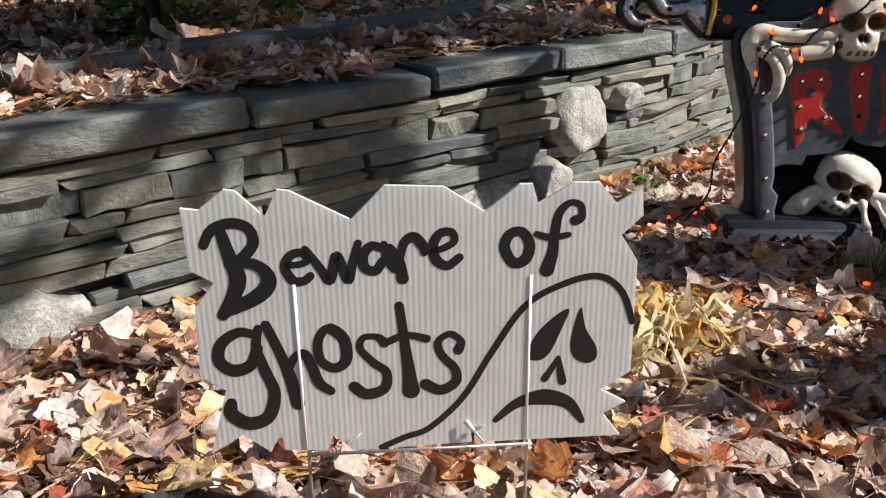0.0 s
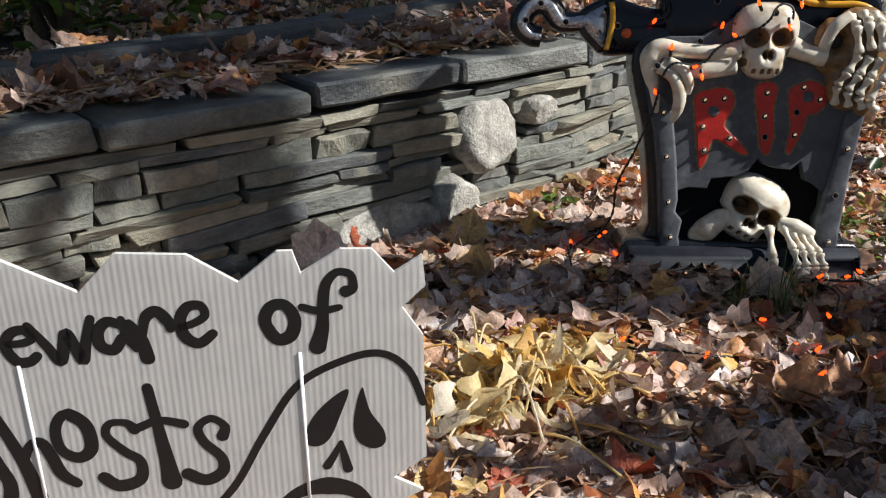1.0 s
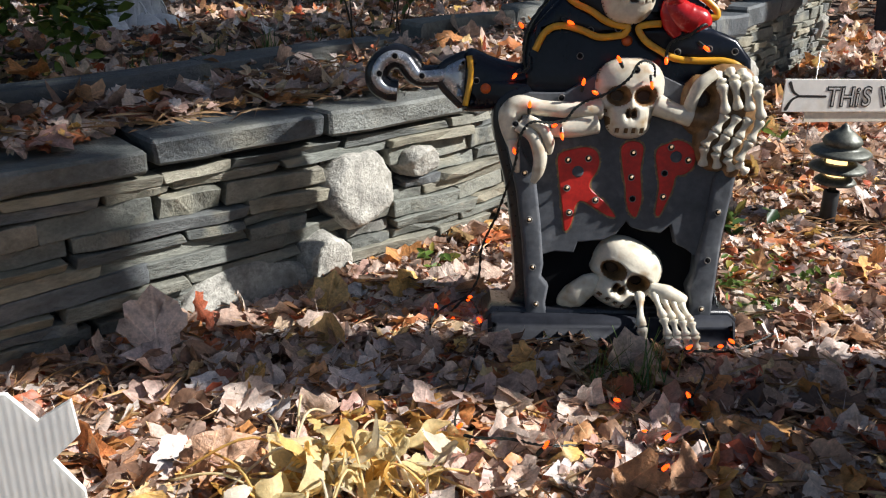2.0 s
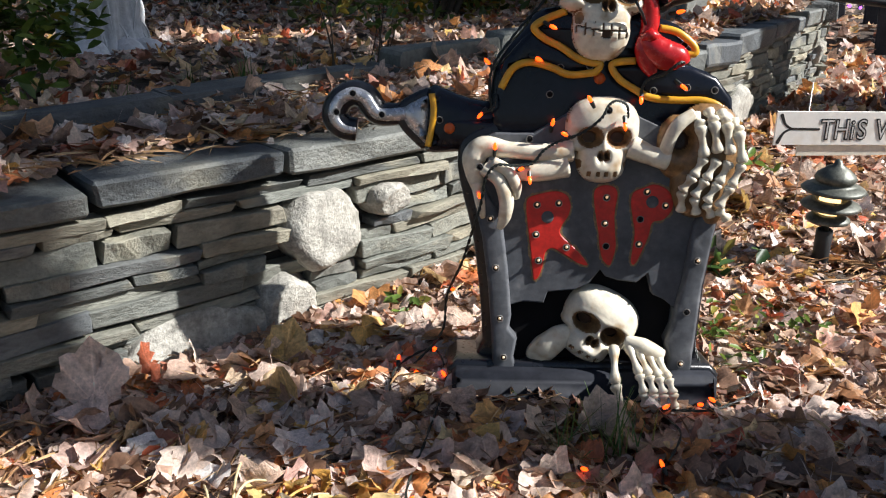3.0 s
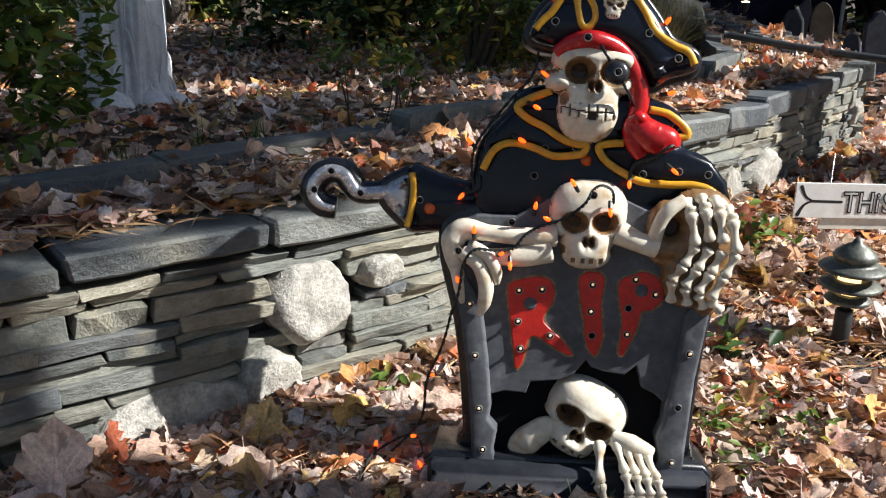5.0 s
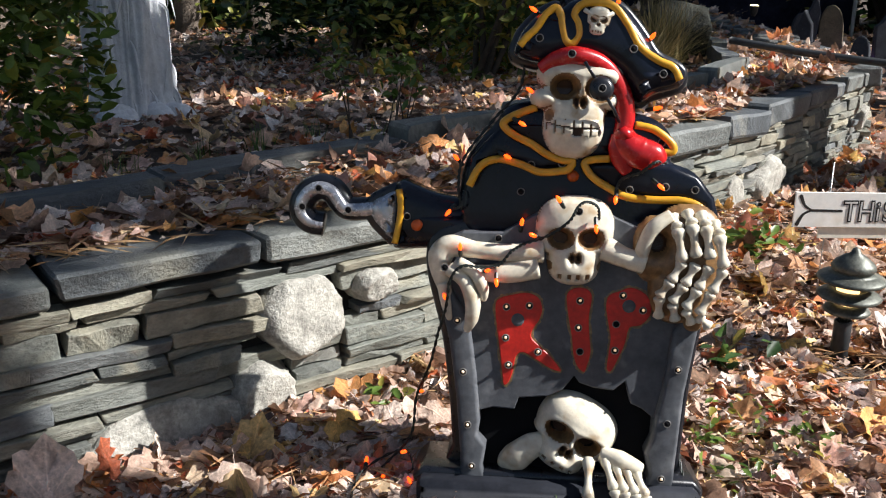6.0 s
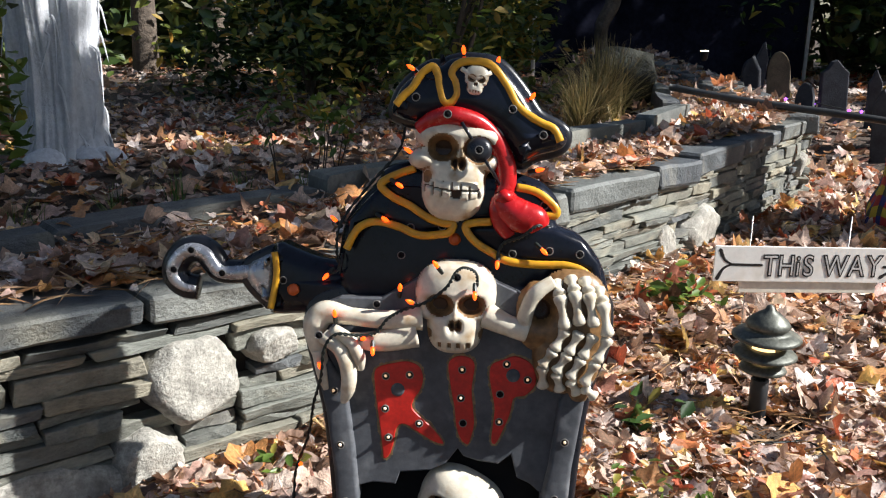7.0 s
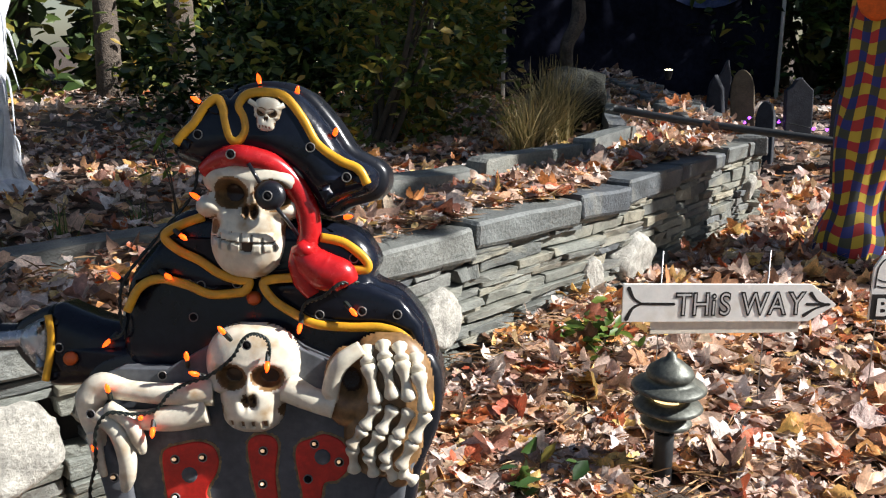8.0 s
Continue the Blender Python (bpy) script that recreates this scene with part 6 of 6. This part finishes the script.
# dried hosta: straw leaves and stalks in a heap
M_hosta = mat("dry_yellow_leaf", rough=0.45, stops=[(0, (0.66, 0.36, 0.08)), (0.3, (0.80, 0.56, 0.20)), (0.7, (0.82, 0.68, 0.38)), (1, (0.78, 0.70, 0.56))], pick="object", vary=0.2, scale=30, fine=160, translucent=0.45, bump=0.5, depth=0.004)
hosta = thing("dried_hosta", pose(1.20, 0.91, 0.0), "heap of dry yellow hosta leaves and straw stalks", "plant")
hr = random.Random(4)
for i in range(100):
    ln, wd = hr.uniform(0.055, 0.10), hr.uniform(0.015, 0.034)
    bm = bmesh.new()
    k = 9
    curl, fold, bendz = hr.uniform(0.3, 1.2), hr.uniform(-0.2, 0.5), hr.uniform(-1.6, 1.4)
    rows = []
    for j in range(k + 1):
        t = j / k
        wv = wd * math.sin(math.pi * min(1, t * 0.9 + 0.08)) ** 0.8
        zc = bendz * (t - 0.4) ** 2 * ln
        rows.append([bm.verts.new((q * wv * (1 - 0.25 * abs(q) * curl) + 0.006 * math.sin(t * 9 + i), (t - 0.5) * ln, zc + abs(q) ** 1.5 * wv * fold + 0.005 * math.cos(q * 9 + i) * math.sin(t * 11 + i))) for q in (-1, -0.66, -0.33, 0, 0.33, 0.66, 1)])
    for a, b in zip(rows, rows[1:]):
        for q in range(6):
            bm.faces.new((a[q], a[q + 1], b[q + 1], b[q]))
    ob = part("dry_leaf", bm, M_hosta, hosta)
    rad, a = abs(hr.gauss(0, 0.5)) * 0.26, hr.uniform(0, 6.28)
    ob.matrix_local = pose(rad * math.cos(a) * 1.35, rad * math.sin(a) * 0.75, 0.035 + 0.07 * math.exp(-(rad / 0.12) ** 2) * hr.random() + hr.uniform(0, 0.03), hr.uniform(-50, 60), hr.uniform(-45, 45), hr.uniform(0, 360))
for i in range(46):
    a = hr.uniform(0, 6.28)
    l = hr.uniform(0.10, 0.24)
    b0 = Vector((hr.uniform(-.12, .12), hr.uniform(-.08, .08), 0.02))
    P = spline([b0, b0 + Vector((math.cos(a) * l * .5, math.sin(a) * l * .5, hr.uniform(0.02, 0.11))), b0 + Vector((math.cos(a) * l, math.sin(a) * l, hr.uniform(0.0, 0.05)))], 5)
    part("stalk", tube(bmesh.new(), P, 0.0024, 5), M_hosta, hosta, "dry straw stalk" if i == 0 else "")

# unseen trees and a shrub, added only for their shade, then the woods themselves
M_far = mat("far_leaf", rough=0.5, stops=[(0, (0.025, 0.045, 0.014)), (0.45, (0.06, 0.095, 0.025)), (0.75, (0.17, 0.20, 0.06)), (1, (0.40, 0.34, 0.12))], pick="island", vary=0.2, translucent=0.2)
tree(8.0, -1.5, 0.20, 7.0, 91, "unseen oak added to shade the bed and woods", (5.45, (1.9, 0.95, 1.0), 2300, 0.30, M_far), aside=-1.85)
tree(5.0, -2.55, 0.175, 6.4, 94, "unseen slim maple added to shade the bed, wall and ground", (5.45, (0.85, 0.5, 0.38), 380, 0.20, M_far), aside=0.72)
tree(12.0, -1.3, 0.24, 11.0, 92, "unseen tall maple added to shade the woods", (8.6, (3.4, 2.6, 2.0), 3200, 0.32, M_far))
tree(13.5, 1.0, 0.24, 9.5, 93, "unseen tall maple added to shade the far woods", (7.0, (3.4, 3.2, 2.2), 5200, 0.34, M_far))
young = tree(2.81, -1.13, 0.03, 3.6, 95, "unseen young maple added to dapple the left of the wall", (3.25, (0.95, 0.42, 0.30), 90, 0.13, M_far))
# added out of view so its shadow falls in front of the tombstone
shrub(2.30, -0.20, 0.26, 0.24, 1.08, 2200, 0.07, 32, M_evergreen, "unseen shrub added to shade the ground before the tombstone")
for i, (x, y, r) in enumerate(((3.3, 12.5, 0.16), (6.07, 13.0, 0.15), (1.2, 11.0, 0.14), (7.2, 13.0, 0.18), (9.6, 15.5, 0.22), (2.2, 15.5, 0.2), (6.0, 17.5, 0.22), (12.5, 16.5, 0.24), (16.5, 13.0, 0.25), (18.5, 9.5, 0.22), (-1.5, 12, 0.2))):
    tree(x, y, r, 9.0, 100 + i, "slender woodland tree with grey bark", lean=(random.Random(i).uniform(-.4, .4), 0))
wr = np.random.default_rng(77)
n = 26000
ang = wr.uniform(radians(-30), radians(95), n)
dist = wr.uniform(15, 24, n)
fx, fy = 1.5 + dist * np.sin(radians(90) - ang), dist * np.cos(radians(90) - ang)
gap = np.sin(ang * 23) * np.sin(ang * 57 + 1.0)
fz = wr.uniform(-0.1, 1, n) ** 1.0 * 7.0
keep = gap < 0.55
scatter("far_woods", BLADES, fx[keep], fy[keep], fz[keep], wr.uniform(0.3, 0.75, keep.sum()), 1.0, 78, M_far, label="distant woods in autumn leaf", category="woods")
n = 2600
fx, fy, fz = wr.uniform(-3, 20, n), wr.uniform(9.5, 17, n), wr.uniform(0.2, 2.2, n) ** 1.0
keep = (fy > kerb_y(fx) + 1.5)
scatter("undergrowth", BLADES, fx[keep], fy[keep], fz[keep], wr.uniform(0.12, 0.28, keep.sum()), 0.9, 79, M_autumn, label="sunlit undergrowth between the trees", category="undergrowth")


# pine needles strewn on the leaves
nr = np.random.default_rng(8)
n = 5500
x, y = nr.uniform(-0.3, 4.0, n), nr.uniform(0.0, 2.3, n)
on_bed = y > wall_y(x)
keep = ((y < wall_y(x) - 0.02) & (y > 0.8 - 0.9 * x)) | (y > wall_y(x) + 0.03)
x, y, on_bed = x[keep], y[keep], on_bed[keep]
z = np.where(on_bed, cap_z(x) + 0.012, land_z(x, y) + 0.03) + nr.uniform(0, 0.025, len(x))
needle = [(np.array([(-0.004, -0.5, 0), (0.004, -0.5, 0), (0.008, 0, 0.05), (0.0, 0.5, 0)]), np.array([(0, 1, 2), (0, 2, 3)]))]
scatter("pine_needles", needle, x, y, z, nr.uniform(0.06, 0.13, len(x)), 0.25, 9, M_needle, label="dry brown pine needles", category="needles")

# crumbs of broken leaves
cr = np.random.default_rng(31)
n = 9000
x, y = cr.uniform(-0.3, 4.2, n), cr.uniform(0.0, 2.5, n)
on_bed = y > wall_y(x)
keep = ((y < wall_y(x) - 0.02) & (y > 0.8 - 0.9 * x)) | (y > wall_y(x) + 0.06)
x, y, on_bed = x[keep], y[keep], on_bed[keep]
z = np.where(on_bed, cap_z(x) + 0.008, land_z(x, y) + 0.02) + cr.uniform(0, 0.03, len(x))
scatter("leaf_crumbs", SHAPES, x, y, z, cr.uniform(0.012, 0.036, len(x)), 0.5, 32, M_leaf, label="small broken pieces of dry leaves", category="leaves")

# cord and bulbs lying among the leaves
ground_lights = thing("ground_string_lights", pose(0, 0, 0), "dark cord with lit orange bulbs lying in the leaves", "string lights")
GB = [(1.77, 1.29), (1.86, 1.28), (1.80, 1.17), (1.47, 0.89), (1.54, 0.75), (1.70, 0.67), (1.64, 0.58), (1.87, 0.68), (2.14, 0.75), (1.76, 0.77), (1.72, 0.63), (2.04, 0.80)]
br = random.Random(6)
for x, y in GB:
    fairy_bulb(ground_lights, (x, y, 0.062), (br.uniform(-1, 1), br.uniform(-1, 1), br.uniform(0.1, 0.9)))
path = [(1.66, 1.18), (1.74, 1.26), (1.86, 1.28), (1.80, 1.17), (1.62, 1.02), (1.47, 0.89), (1.52, 0.80), (1.54, 0.75), (1.64, 0.72), (1.70, 0.67), (1.64, 0.58), (1.72, 0.55), (1.80, 0.60), (1.87, 0.68), (1.98, 0.72), (2.04, 0.80), (2.14, 0.75), (2.25, 0.72)]
cord(ground_lights, [(x, y, 0.052 + br.uniform(-0.012, 0.016)) for x, y in path], r=0.0016, seed=7)
cord(ground_lights, [(2.95, 1.10, 0.045), (3.02, 1.02, 0.055), (2.98, 0.92, 0.05), (3.08, 0.84, 0.05), (3.0, 0.74, 0.05)], r=0.0018, seed=8)

# larger single leaves on top
big = [bpy.data.meshes.new("leaf") for _ in range(10)]
lr = np.random.default_rng(20)
for me in big:
    v, f = leaf_shape("maple" if lr.random() < 0.8 else "oak", lr, True)
    v = v * np.array([1, 1, 0.8])
    me.from_pydata([tuple(map(float, q)) for q in v], [], f.tolist())
    me.materials.append(M_leaf_big)
    me.uv_layers.new(name="UVMap").data.foreach_set("uv", v[:, :2][f.ravel()].ravel())
    me.shade_smooth()
    me.update()
count = 0
while count < 280:
    zone = lr.random()
    if zone < 0.5:
        x, y = lr.uniform(0.0, 2.2), lr.uniform(0.5, 1.62)
    elif zone < 0.8:
        x, y = lr.uniform(2.2, 4.4), lr.uniform(0.3, 1.75)
    else:
        x, y = lr.uniform(0.2, 3.4), lr.uniform(1.85, 2.5)
    if zone < 0.8 and (y > wall_y(x) - 0.05 or y < 0.8 - 0.9 * x):
        continue
    tl = Matrix.Rotation(-radians(42.5), 2)
    q = Vector((x - 1.969, y - 1.007))
    u, w = q.x * 0.737 - q.y * 0.676, q.x * 0.676 + q.y * 0.737
    if (-0.26 < u < 0.36 and -0.08 < w < 0.16) or math.hypot(x - 3.1, y - 0.96) < 0.16:
        continue
    z = (float(cap_z(x)) + 0.03) if zone >= 0.8 else float(land_z(np.array([x]), np.array([y]))[0]) + 0.045
    ob = part("leaf", big[count % 10], M_leaf_big, ground)
    s = lr.uniform(0.075, 0.12)
    ob.matrix_world = pose(x, y, z, lr.normal(0, 24), lr.normal(0, 24), lr.uniform(0, 360)) @ Matrix.Diagonal((s, s, s, 1))
    count += 1
for x, y, z, rx, rz, s in ((1.22, 1.56, 0.10, 68, -25, 0.13), (1.34, 1.58, 0.085, 60, 20, 0.10), (1.16, 1.47, 0.06, 30, 40, 0.10), (1.62, 1.50, 0.07, 50, -60, 0.10), (1.93, 0.87, 0.06, 78, -40, 0.10)):
    ob = part("leaf", big[int(x * 100) % 10], M_leaf_big, ground)
    ob.matrix_world = pose(x, y, z, rx, 0, rz) @ Matrix.Diagonal((s, s, s, 1))
